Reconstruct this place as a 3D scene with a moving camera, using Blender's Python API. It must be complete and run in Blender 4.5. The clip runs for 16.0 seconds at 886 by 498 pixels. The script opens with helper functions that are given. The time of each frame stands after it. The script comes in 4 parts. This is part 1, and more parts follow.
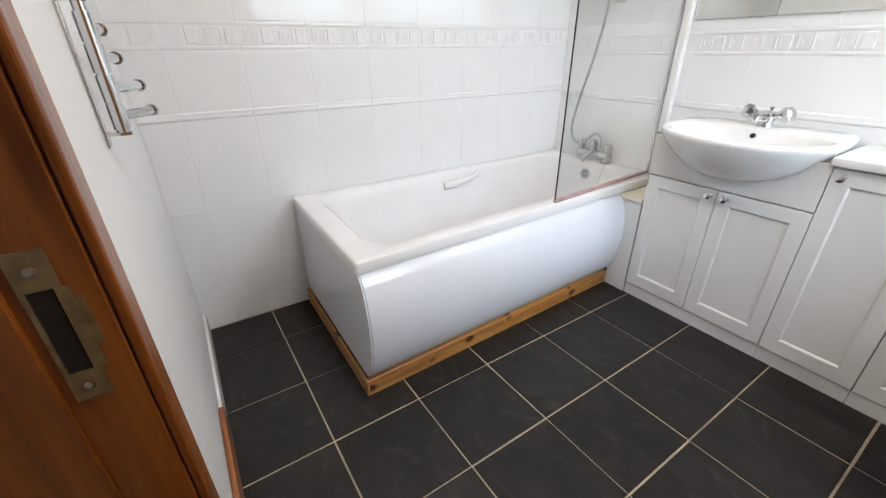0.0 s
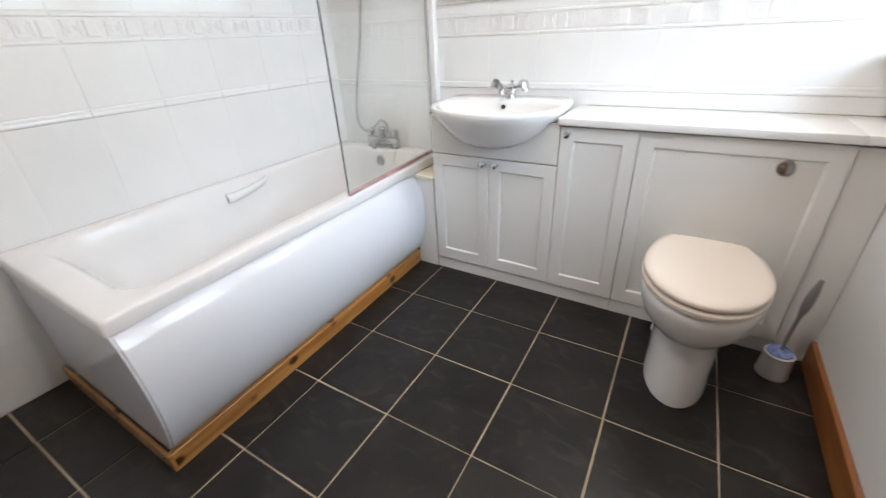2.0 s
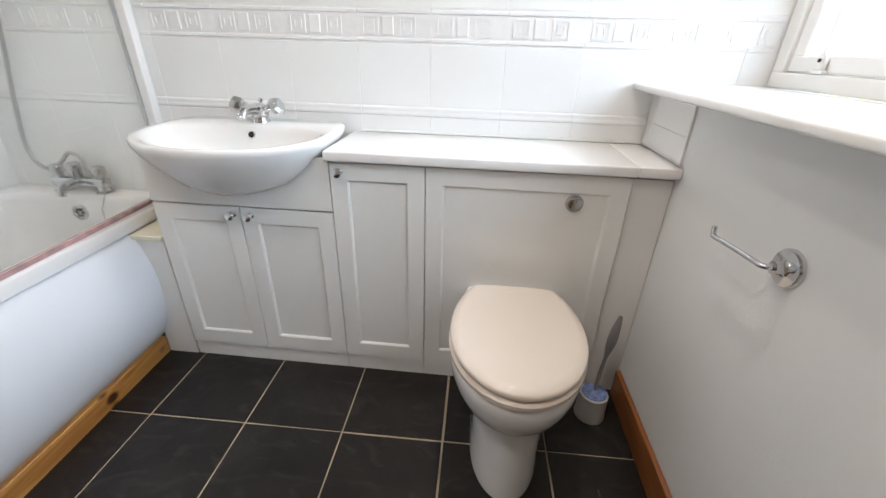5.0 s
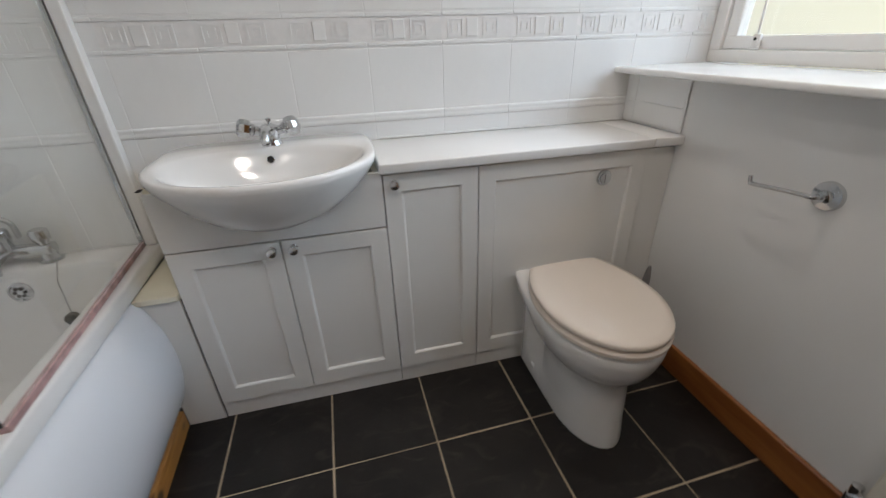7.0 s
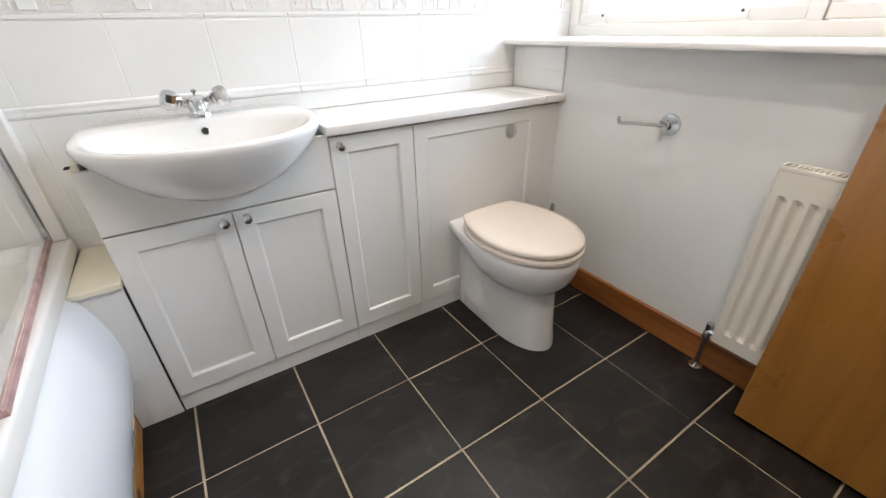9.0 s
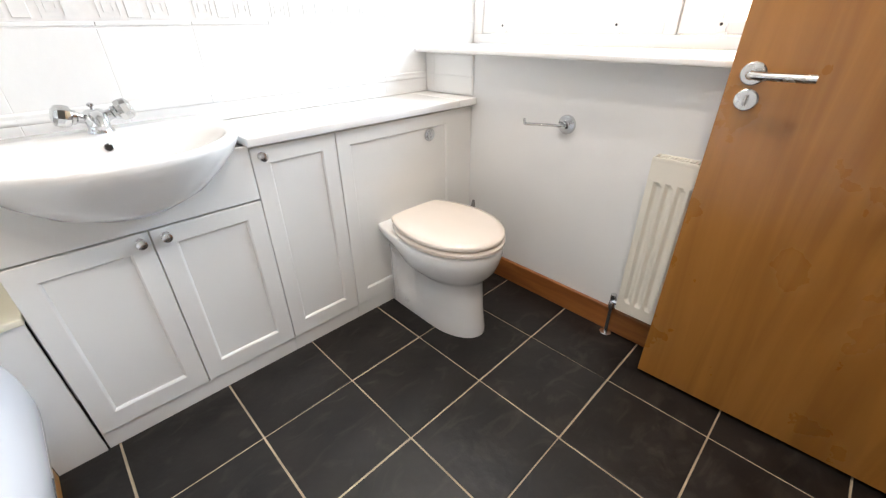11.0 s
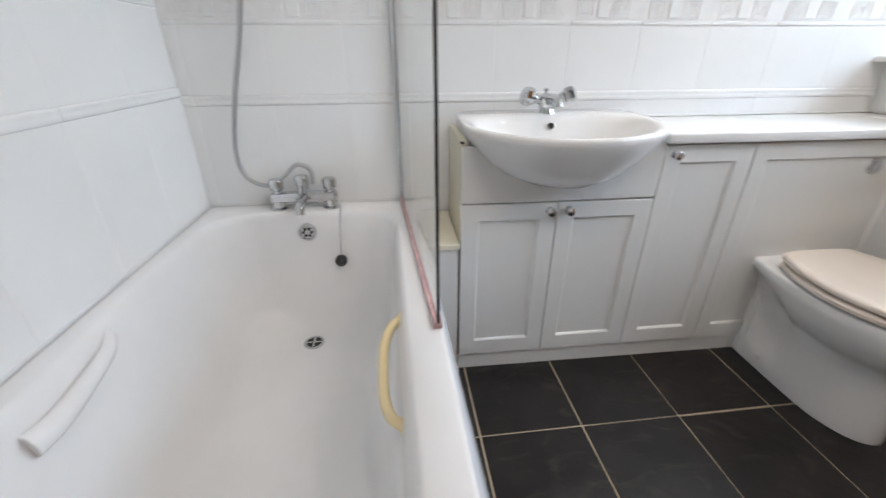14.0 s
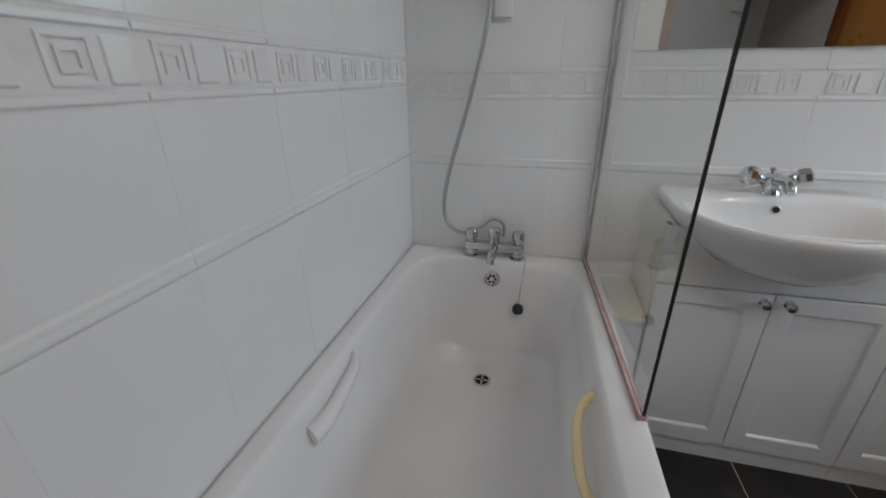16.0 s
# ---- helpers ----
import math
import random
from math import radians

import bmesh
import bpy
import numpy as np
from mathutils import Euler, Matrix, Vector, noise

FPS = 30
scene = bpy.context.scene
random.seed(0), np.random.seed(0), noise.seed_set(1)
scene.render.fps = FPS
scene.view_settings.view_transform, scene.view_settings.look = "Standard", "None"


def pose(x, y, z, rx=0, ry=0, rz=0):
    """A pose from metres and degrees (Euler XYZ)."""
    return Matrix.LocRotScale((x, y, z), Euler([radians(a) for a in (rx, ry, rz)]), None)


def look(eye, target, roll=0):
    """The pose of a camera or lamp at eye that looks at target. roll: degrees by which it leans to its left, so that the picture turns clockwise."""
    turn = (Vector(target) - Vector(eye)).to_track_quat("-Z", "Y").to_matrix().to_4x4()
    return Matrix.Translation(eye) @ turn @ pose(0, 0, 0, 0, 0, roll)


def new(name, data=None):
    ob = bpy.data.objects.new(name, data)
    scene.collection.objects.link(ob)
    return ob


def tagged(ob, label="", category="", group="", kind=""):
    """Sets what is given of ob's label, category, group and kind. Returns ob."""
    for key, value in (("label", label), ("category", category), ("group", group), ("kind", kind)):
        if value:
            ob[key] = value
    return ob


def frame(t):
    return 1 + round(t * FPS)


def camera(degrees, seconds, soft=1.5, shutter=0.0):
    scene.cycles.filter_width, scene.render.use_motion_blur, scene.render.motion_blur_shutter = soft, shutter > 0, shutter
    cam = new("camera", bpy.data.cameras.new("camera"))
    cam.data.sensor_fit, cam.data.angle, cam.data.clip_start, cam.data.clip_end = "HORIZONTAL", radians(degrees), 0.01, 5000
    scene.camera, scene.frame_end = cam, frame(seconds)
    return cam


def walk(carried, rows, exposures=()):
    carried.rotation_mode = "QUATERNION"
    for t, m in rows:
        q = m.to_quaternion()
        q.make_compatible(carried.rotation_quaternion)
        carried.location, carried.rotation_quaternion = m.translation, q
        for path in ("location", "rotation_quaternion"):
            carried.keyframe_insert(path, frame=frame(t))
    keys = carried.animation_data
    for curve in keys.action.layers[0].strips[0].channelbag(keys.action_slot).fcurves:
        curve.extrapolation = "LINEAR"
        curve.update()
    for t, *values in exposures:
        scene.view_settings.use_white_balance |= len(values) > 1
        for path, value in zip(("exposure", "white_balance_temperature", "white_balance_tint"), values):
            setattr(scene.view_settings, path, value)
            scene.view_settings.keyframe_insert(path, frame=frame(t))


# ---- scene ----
cam = camera(95.81, 16.0, soft=1.25, shutter=0.4)
PATH = [
    (0, (0.9917, -1.5097, 1.1826), (-0.4980, -0.5669, 0.3036), -0.69),
    (0.5, (0.9843, -1.4979, 1.1827), (-0.5060, -0.5460, 0.3145), -1.81),
    (1, (0.9992, -1.4619, 1.1629), (-0.3213, -0.3037, 0.2709), -2.16),
    (1.5, (1.0117, -1.4214, 1.1581), (-0.1416, -0.1068, 0.2512), -2.94),
    (2, (1.0405, -1.3650, 1.1661), (0.1153, 0.1030, 0.2334), -2.81),
    (2.5, (1.0775, -1.3122, 1.1471), (0.3634, 0.2621, 0.2024), -3.23),
    (3, (1.1179, -1.2548, 1.1295), (0.6191, 0.4043, 0.1917), -2.61),
    (3.5, (1.1345, -1.1640, 1.1325), (0.6911, 0.5134, 0.1993), -3.15),
    (4, (1.1382, -1.0204, 1.1343), (0.7585, 0.6689, 0.1945), -2.68),
    (4.5, (1.1283, -0.9101, 1.1215), (0.7641, 0.7926, 0.2001), -2.13),
    (4.7, (1.0985, -0.8869, 1.1281), (0.8058, 0.8442, 0.2344), -0.49),
    (6.8, (0.5785, -0.8380, 1.1490), (0.9708, 0.8886, 0.2854), -0.64),
    (7, (0.4903, -0.8486, 1.1631), (0.8944, 0.8481, 0.2472), -1.84),
    (7.5, (0.3397, -0.8757, 1.1769), (0.9092, 0.7544, 0.2285), -2.57),
    (8, (0.2667, -0.9339, 1.1822), (0.9286, 0.6464, 0.2099), -1.20),
    (8.5, (0.2303, -0.9306, 1.1645), (1.0033, 0.6098, 0.2102), -1.66),
    (9, (0.2281, -0.9509, 1.1107), (1.1293, 0.5140, 0.1501), -1.53),
    (9.5, (0.2280, -0.9688, 1.1234), (1.2830, 0.3876, 0.1599), -1.87),
    (9.7, (0.2204, -0.9699, 1.1181), (1.3594, 0.2938, 0.1248), -1.91),
    (11.8, (0.1101, -1.0069, 1.1550), (1.2957, 0.2453, 0.2025), -0.83),
    (12, (0.0827, -1.0003, 1.1377), (1.2137, 0.3117, 0.1995), -0.94),
    (12.5, (0.0289, -0.9323, 1.1229), (0.9943, 0.5054, 0.1839), -0.50),
    (13, (-0.0477, -0.8744, 1.1233), (0.6484, 0.7261, 0.2097), -0.62),
    (13.5, (-0.1106, -0.8471, 1.1105), (0.3651, 0.8279, 0.1891), -0.47),
    (14, (-0.2085, -0.8480, 1.0737), (-0.0282, 0.9081, 0.1994), -0.21),
    (14.5, (-0.2666, -0.8352, 1.1073), (-0.3740, 0.9225, 0.2241), -0.71),
    (15, (-0.3207, -0.8310, 1.1510), (-0.5865, 0.8911, 0.2319), -0.68),
    (15.5, (-0.3530, -0.8544, 1.1555), (-0.6994, 0.8756, 0.2792), -0.15),
    (16, (-0.3883, -0.8910, 1.2177), (-0.8435, 0.8618, 0.4423), -0.43),
]
walk(cam, [(t, look(eye, target, roll)) for t, eye, target, roll in PATH],
     exposures=[(0, -0.11, 6180, 10), (2.0, -0.14, 6211, 10), (4.5, -0.22, 6250, 10), (6.8, -1.12, 6303, 10), (7.5, -1.02, 6319, 10), (8.0, -0.57, 6330, 10), (9.0, -0.14, 6323, 10), (9.7, -0.02, 6319, 10), (11.8, 0.28, 6305, 10), (12.5, 0.23, 6300, 10), (13.0, -0.12, 6217, 10), (13.5, -0.32, 6133, 10), (14.5, -0.57, 6055, 10), (15.0, -0.77, 6060, 10), (16.0, -1.42, 6070, 10)])

# ---- light ----
world = bpy.data.worlds.new("sky")
scene.world = world
world.use_nodes = True
wn = world.node_tree
sky = wn.nodes.new("ShaderNodeTexSky")
sky.sky_type, sky.sun_disc, sky.sun_elevation, sky.sun_rotation = "NISHITA", False, radians(35), radians(100)
wn.nodes["Background"].inputs[1].default_value = 0.15
wn.links.new(sky.outputs[0], wn.nodes["Background"].inputs[0])


def lamp(name, kind, energy, color, m):
    l = bpy.data.lights.new(name, kind)
    l.energy, l.color = energy, color
    ob = new(name, l)
    ob.matrix_basis = m
    return ob


sun = lamp("sun", "SUN", 0.8, (1, 0.96, 0.9), look((6, 1, 5), (0, 0, 0)))
sun.data.angle = radians(15)
# daylight that falls in through the window opening
day = lamp("window_daylight", "AREA", 116, (0.68, 0.83, 1.0), look((3.00, -0.55, 2.22), (0.0, -0.45, 0.75)))
day.data.shape, day.data.size, day.data.size_y = "RECTANGLE", 2.8, 1.4
SPOTS = [(1.12, 0.06, 10.5), (0.05, -0.75, 7.5), (0.75, -0.95, 10.5)]
for sx, sy, watts in SPOTS:
    s = lamp("downlight_beam", "AREA", watts, (1.0, 0.88, 0.77), pose(sx, sy, 2.327))
    s.data.shape, s.data.size = "DISK", 0.07


# ---- materials ----
def material(name, color, rough=0.5, metal=0.0, vary=0.1, scale=6.0, bump=0.0, bscale=80.0, coat=0.0, per_piece=0.0, rvary=0.1):
    m = bpy.data.materials.new(name)
    m.use_nodes = True
    nt = m.node_tree
    b = nt.nodes["Principled BSDF"]
    b.inputs["Metallic"].default_value = metal
    b.inputs["Coat Weight"].default_value = coat
    b.inputs["Coat Roughness"].default_value = 0.08
    tc = nt.nodes.new("ShaderNodeTexCoord")
    n1 = nt.nodes.new("ShaderNodeTexNoise")
    n1.inputs["Scale"].default_value, n1.inputs["Detail"].default_value = scale, 6
    nt.links.new(tc.outputs["Object"], n1.inputs["Vector"])
    r = nt.nodes.new("ShaderNodeValToRGB")
    r.color_ramp.elements[0].position, r.color_ramp.elements[1].position = 0.3, 0.7
    r.color_ramp.elements[0].color = (*[c * (1 - vary) for c in color], 1)
    r.color_ramp.elements[1].color = (*[min(1, c * (1 + vary)) for c in color], 1)
    nt.links.new(n1.outputs[0], r.inputs[0])
    out = r.outputs[0]
    if per_piece:
        oi = nt.nodes.new("ShaderNodeObjectInfo")
        mr = nt.nodes.new("ShaderNodeMapRange")
        mr.inputs[3].default_value, mr.inputs[4].default_value = 1 - per_piece, 1 + per_piece
        nt.links.new(oi.outputs["Random"], mr.inputs[0])
        h = nt.nodes.new("ShaderNodeHueSaturation")
        nt.links.new(mr.outputs[0], h.inputs["Value"])
        nt.links.new(out, h.inputs["Color"])
        out = h.outputs[0]
    nt.links.new(out, b.inputs["Base Color"])
    n2 = nt.nodes.new("ShaderNodeTexNoise")
    n2.inputs["Scale"].default_value, n2.inputs["Detail"].default_value = bscale, 4
    nt.links.new(tc.outputs["Object"], n2.inputs["Vector"])
    mr2 = nt.nodes.new("ShaderNodeMapRange")
    mr2.inputs[3].default_value, mr2.inputs[4].default_value = max(0.02, rough * (1 - rvary)), min(1, rough * (1 + rvary))
    nt.links.new(n1.outputs[0], mr2.inputs[0])
    nt.links.new(mr2.outputs[0], b.inputs["Roughness"])
    if bump:
        bp = nt.nodes.new("ShaderNodeBump")
        bp.inputs["Strength"].default_value, bp.inputs["Distance"].default_value = 1.0, bump
        nt.links.new(n2.outputs[0], bp.inputs["Height"])
        nt.links.new(bp.outputs[0], b.inputs["Normal"])
    return m


def wood(name, dark, light, axis=1, rough=0.35, knots=False, ring=9.0, coat=0.3):
    """Timber with grain along the given axis."""
    m = material(name, light, rough, coat=coat)
    nt = m.node_tree
    b = nt.nodes["Principled BSDF"]
    tc = nt.nodes.new("ShaderNodeTexCoord")
    mp = nt.nodes.new("ShaderNodeMapping")
    sc = [ring * 3, ring * 3, ring * 3]
    sc[axis] = ring * 0.22
    mp.inputs["Scale"].default_value = sc
    nt.links.new(tc.outputs["Object"], mp.inputs[0])
    n = nt.nodes.new("ShaderNodeTexNoise")
    n.inputs["Scale"].default_value, n.inputs["Detail"].default_value, n.inputs["Distortion"].default_value = 1.0, 7, 1.2
    nt.links.new(mp.outputs[0], n.inputs["Vector"])
    r = nt.nodes.new("ShaderNodeValToRGB")
    r.color_ramp.elements[0].position, r.color_ramp.elements[1].position = 0.32, 0.68
    r.color_ramp.elements[0].color, r.color_ramp.elements[1].color = (*dark, 1), (*light, 1)
    nt.links.new(n.outputs[0], r.inputs[0])
    out = r.outputs[0]
    if knots:
        mp2 = nt.nodes.new("ShaderNodeMapping")
        s2 = [11.0, 11.0, 11.0]
        s2[axis] = 8.0
        mp2.inputs["Scale"].default_value = s2
        nt.links.new(tc.outputs["Object"], mp2.inputs[0])
        v = nt.nodes.new("ShaderNodeTexVoronoi")
        v.inputs["Scale"].default_value = 1.0
        nt.links.new(mp2.outputs[0], v.inputs["Vector"])
        kr = nt.nodes.new("ShaderNodeValToRGB")
        kr.color_ramp.elements[0].position, kr.color_ramp.elements[1].position = 0.13, 0.24
        kr.color_ramp.elements[0].color, kr.color_ramp.elements[1].color = (0.12, 0.05, 0.02, 1), (1, 1, 1, 1)
        nt.links.new(v.outputs["Distance"], kr.inputs[0])
        mx = nt.nodes.new("ShaderNodeMix")
        mx.data_type, mx.blend_type = "RGBA", "MULTIPLY"
        mx.inputs[0].default_value = 1
        nt.links.new(out, mx.inputs[6])
        nt.links.new(kr.outputs[0], mx.inputs[7])
        out = mx.outputs[2]
    nt.links.new(out, b.inputs["Base Color"])
    return m


PAINT = material("white_wall_paint", (0.80, 0.80, 0.79), 0.55, vary=0.02, scale=2, bump=0.0004, bscale=250)
CEIL = material("ceiling_paint", (0.82, 0.81, 0.79), 0.8, vary=0.02, bump=0.0005, bscale=120)
TILE = material("white_glazed_tile", (0.82, 0.82, 0.81), 0.12, vary=0.02, scale=3, bump=0.0012, bscale=9, per_piece=0.015)
GROUT = material("wall_grout", (0.80, 0.79, 0.78), 0.7, vary=0.05, scale=30)
SLATE = material("charcoal_floor_tile", (0.0118, 0.0100, 0.0090), 0.38, vary=0.5, scale=7, bump=0.0026, bscale=16, per_piece=0.15, rvary=0.35)
nt = SLATE.node_tree
sb = nt.nodes["Principled BSDF"]
sb.inputs["Specular IOR Level"].default_value = 0.4
src = sb.inputs["Base Color"].links[0].from_socket
mps = nt.nodes.new("ShaderNodeMapping")
mps.inputs["Scale"].default_value, mps.inputs["Rotation"].default_value = (5, 9, 5), (0, 0, 0.7)
nos = nt.nodes.new("ShaderNodeTexNoise")
nos.inputs["Scale"].default_value, nos.inputs["Detail"].default_value, nos.inputs["Distortion"].default_value = 1.0, 9, 2.2
rms = nt.nodes.new("ShaderNodeValToRGB")
rms.color_ramp.elements[0].position, rms.color_ramp.elements[1].position = 0.54, 0.76
rms.color_ramp.elements[0].color, rms.color_ramp.elements[1].color = (0, 0, 0, 1), (0.026, 0.022, 0.018, 1)
adds = nt.nodes.new("ShaderNodeMix")
adds.data_type, adds.blend_type = "RGBA", "ADD"
adds.inputs[0].default_value = 1.0
geo = nt.nodes.new("ShaderNodeNewGeometry")
nt.links.new(geo.outputs["Position"], mps.inputs[0])
nt.links.new(mps.outputs[0], nos.inputs["Vector"])
nt.links.new(nos.outputs[0], rms.inputs[0])
nt.links.new(src, adds.inputs[6])
nt.links.new(rms.outputs[0], adds.inputs[7])
nt.links.new(adds.outputs[2], sb.inputs["Base Color"])
FGROUT = material("floor_grout", (0.46, 0.37, 0.26), 0.85, vary=0.3, scale=5, bump=0.0006, bscale=200)
ACRYL = material("white_acrylic", (0.80, 0.82, 0.86), 0.05, vary=0.015, scale=3, coat=0.3)
TUB = material("worn_bath_enamel", (0.80, 0.79, 0.78), 0.25, vary=0.03, scale=4, coat=0.2)
CERAM = material("white_ceramic", (0.83, 0.82, 0.80), 0.08, vary=0.01, scale=3, coat=0.4)
SEATM = material("cream_seat_plastic", (0.83, 0.74, 0.65), 0.12, vary=0.02, scale=3, coat=0.2)
UNIT = material("white_unit_foil", (0.80, 0.79, 0.76), 0.32, vary=0.02, scale=3, bump=0.0001, bscale=300)
CREAM = material("pale_cream_board", (0.80, 0.75, 0.60), 0.4, vary=0.06, scale=5)
COUNTER = material("white_worktop", (0.83, 0.82, 0.80), 0.22, vary=0.02, scale=4)
GLOSS = material("white_gloss_woodwork", (0.82, 0.81, 0.79), 0.22, vary=0.03, scale=5, bump=0.0003, bscale=60)
RADM = material("cream_radiator_enamel", (0.78, 0.75, 0.66), 0.35, vary=0.02, scale=4)
CHROME = material("chrome", (0.63, 0.64, 0.65), 0.10, metal=1.0, vary=0.03, scale=20)
SATIN = material("satin_chrome", (0.78, 0.78, 0.78), 0.26, metal=1.0, vary=0.03, scale=20)
STEEL = material("brushed_steel", (0.60, 0.59, 0.57), 0.27, metal=1.0, vary=0.06, scale=30)
HOSE = material("grey_metal_hose", (0.50, 0.50, 0.50), 0.36, metal=0.9, vary=0.04, scale=3)
BRASSY = material("worn_brass_plate", (0.36, 0.29, 0.17), 0.38, metal=0.9, vary=0.35, scale=35, bump=0.0004)
BLACK = material("black_rubber", (0.012, 0.012, 0.012), 0.5, vary=0.2, scale=30)
# near-black colour that paints the shade inside holes, slots and gaps
DARK = material("recess_shade_black", (0.015, 0.012, 0.01), 0.8, vary=0.2)
SEAL = material("pink_stained_seal", (0.46, 0.29, 0.28), 0.4, vary=0.35, scale=22)
YGRIP = material("yellowed_grip_plastic", (0.80, 0.66, 0.38), 0.25, vary=0.08, scale=8)
GREYP = material("grey_plastic", (0.55, 0.54, 0.53), 0.4, vary=0.05)
DGREY = material("dark_grey_plastic", (0.22, 0.21, 0.21), 0.35, vary=0.08)
BLUEP = material("blue_print", (0.18, 0.24, 0.48), 0.4, vary=0.5, scale=60)
PINE = wood("knotty_pine", (0.31, 0.125, 0.026), (0.55, 0.28, 0.072), 1, knots=True)
PINEX = wood("knotty_pine_end", (0.31, 0.125, 0.026), (0.55, 0.28, 0.072), 0, knots=True)
SKIRT = wood("orange_skirting", (0.20, 0.065, 0.015), (0.34, 0.125, 0.03), 1)
SKIRTX = wood("orange_skirting_end", (0.20, 0.065, 0.015), (0.34, 0.125, 0.03), 0)
DOORM = wood("golden_veneer", (0.29, 0.118, 0.019), (0.40, 0.178, 0.034), 2, rough=0.28, ring=4.5, coat=0.4)
JAMBM = wood("red_brown_frame", (0.11, 0.026, 0.003), (0.34, 0.100, 0.012), 2, rough=0.3, ring=6)


def glass(name, tint, rough=0.0):
    m = bpy.data.materials.new(name)
    m.use_nodes = True
    b = m.node_tree.nodes["Principled BSDF"]
    b.inputs["Base Color"].default_value = (*tint, 1)
    b.inputs["Transmission Weight"].default_value, b.inputs["Roughness"].default_value, b.inputs["IOR"].default_value = 1.0, rough, 1.45
    return m


GLASS = glass("shower_glass", (0.93, 0.95, 0.94))
PANE = glass("window_glass", (0.97, 0.98, 0.98))
MIRROR = material("mirror_silver", (0.88, 0.89, 0.88), 0.02, metal=1.0, vary=0.0, rvary=0)
# outdoor brightness is emission built into this material, no sun needed
OUT = bpy.data.materials.new("glowing_outdoors")
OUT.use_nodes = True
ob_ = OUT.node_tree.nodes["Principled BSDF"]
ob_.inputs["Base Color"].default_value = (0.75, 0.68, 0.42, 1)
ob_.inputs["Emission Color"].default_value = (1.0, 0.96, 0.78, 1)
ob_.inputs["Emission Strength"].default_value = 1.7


# ---- mesh tools ----
class Mesh:
    """Collects simple solids into one mesh."""

    def __init__(self):
        self.bm = bmesh.new()

    def box(self, x0, y0, z0, x1, y1, z1, bevel=0.0, seg=2):
        vs = [self.bm.verts.new((x, y, z)) for x in (x0, x1) for y in (y0, y1) for z in (z0, z1)]
        fs = [(0, 1, 3, 2), (4, 6, 7, 5), (0, 4, 5, 1), (2, 3, 7, 6), (0, 2, 6, 4), (1, 5, 7, 3)]
        faces = [self.bm.faces.new([vs[i] for i in f]) for f in fs]
        if bevel:
            bmesh.ops.bevel(self.bm, geom=list({e for f in faces for e in f.edges}), offset=bevel, segments=seg, affect="EDGES", profile=0.5)
        return self

    def rings(self, rings, close_start=True, close_end=True, cyclic=True):
        rows = [[self.bm.verts.new(p) for p in r] for r in rings]
        for a, b in zip(rows, rows[1:]):
            n = len(a)
            for i in range(n if cyclic else n - 1):
                j = (i + 1) % n
                self.bm.faces.new((a[i], a[j], b[j], b[i]))
        if close_start:
            self.bm.faces.new(rows[0][::-1])
        if close_end:
            self.bm.faces.new(rows[-1])
        return self

    def lathe(self, profile, at, axis=(0, 0, 1), n=24):
        """profile: (radius, height) along the axis from the point at."""
        q = Vector((0, 0, 1)).rotation_difference(Vector(axis))
        rr = [[Vector(at) + q @ Vector((r * math.cos(6.2832 * i / n), r * math.sin(6.2832 * i / n), h)) for i in range(n)] for r, h in profile]
        return self.rings(rr)

    def tube(self, pts, r, n=12, smooth=6):
        pts = [Vector(p) for p in pts]
        if smooth:
            out = []
            ext = [2 * pts[0] - pts[1]] + pts + [2 * pts[-1] - pts[-2]]
            for k in range(1, len(ext) - 2):
                a, b, c, d = ext[k - 1:k + 3]
                for s in range(smooth):
                    t = s / smooth
                    out.append(0.5 * (2 * b + (c - a) * t + (2 * a - 5 * b + 4 * c - d) * t * t + (3 * b - a - 3 * c + d) * t ** 3))
            pts = out + [pts[-1]]
        rr, up = [], Vector((0.31, 0.17, 0.93)).normalized()
        for i, p in enumerate(pts):
            d = (pts[min(i + 1, len(pts) - 1)] - pts[max(i - 1, 0)]).normalized()
            u = (up - d * up.dot(d)).normalized()
            up = u
            v = d.cross(u)
            rad = r(i / (len(pts) - 1)) if callable(r) else r
            rr.append([p + rad * (math.cos(6.2832 * k / n) * u + math.sin(6.2832 * k / n) * v) for k in range(n)])
        return self.rings(rr)

    def done(self, name, mat, parent=None, smooth=False, angle=40):
        bm = self.bm
        bmesh.ops.recalc_face_normals(bm, faces=bm.faces)
        me = bpy.data.meshes.new(name)
        bm.to_mesh(me)
        bm.free()
        if smooth:
            me.polygons.foreach_set("use_smooth", [True] * len(me.polygons))
            me.set_sharp_from_angle(angle=radians(angle))
        me.materials.append(mat)
        ob = new(name, me)
        if parent:
            ob.parent = parent
            ob.matrix_parent_inverse = parent.matrix_basis.inverted()
        return ob


def thing(name, x, y, z, label, category, group=""):
    e = new(name)
    e.empty_display_size = 0.05
    e.matrix_basis = pose(x, y, z)
    return tagged(e, label, category, group)


def setting(ob, label="", category=""):
    return tagged(ob, label, category, kind="structure")


# ---- plan ----
XL, XR, YF, YN, ZC = -0.906, 1.602, 0.600, -1.638, 2.33
XW = 1.93            # inner face of the window
SILL = 1.052
DX0, DX1 = 0.425, 1.50  # doorway in the near wall
TW = 0.246           # wall tile width

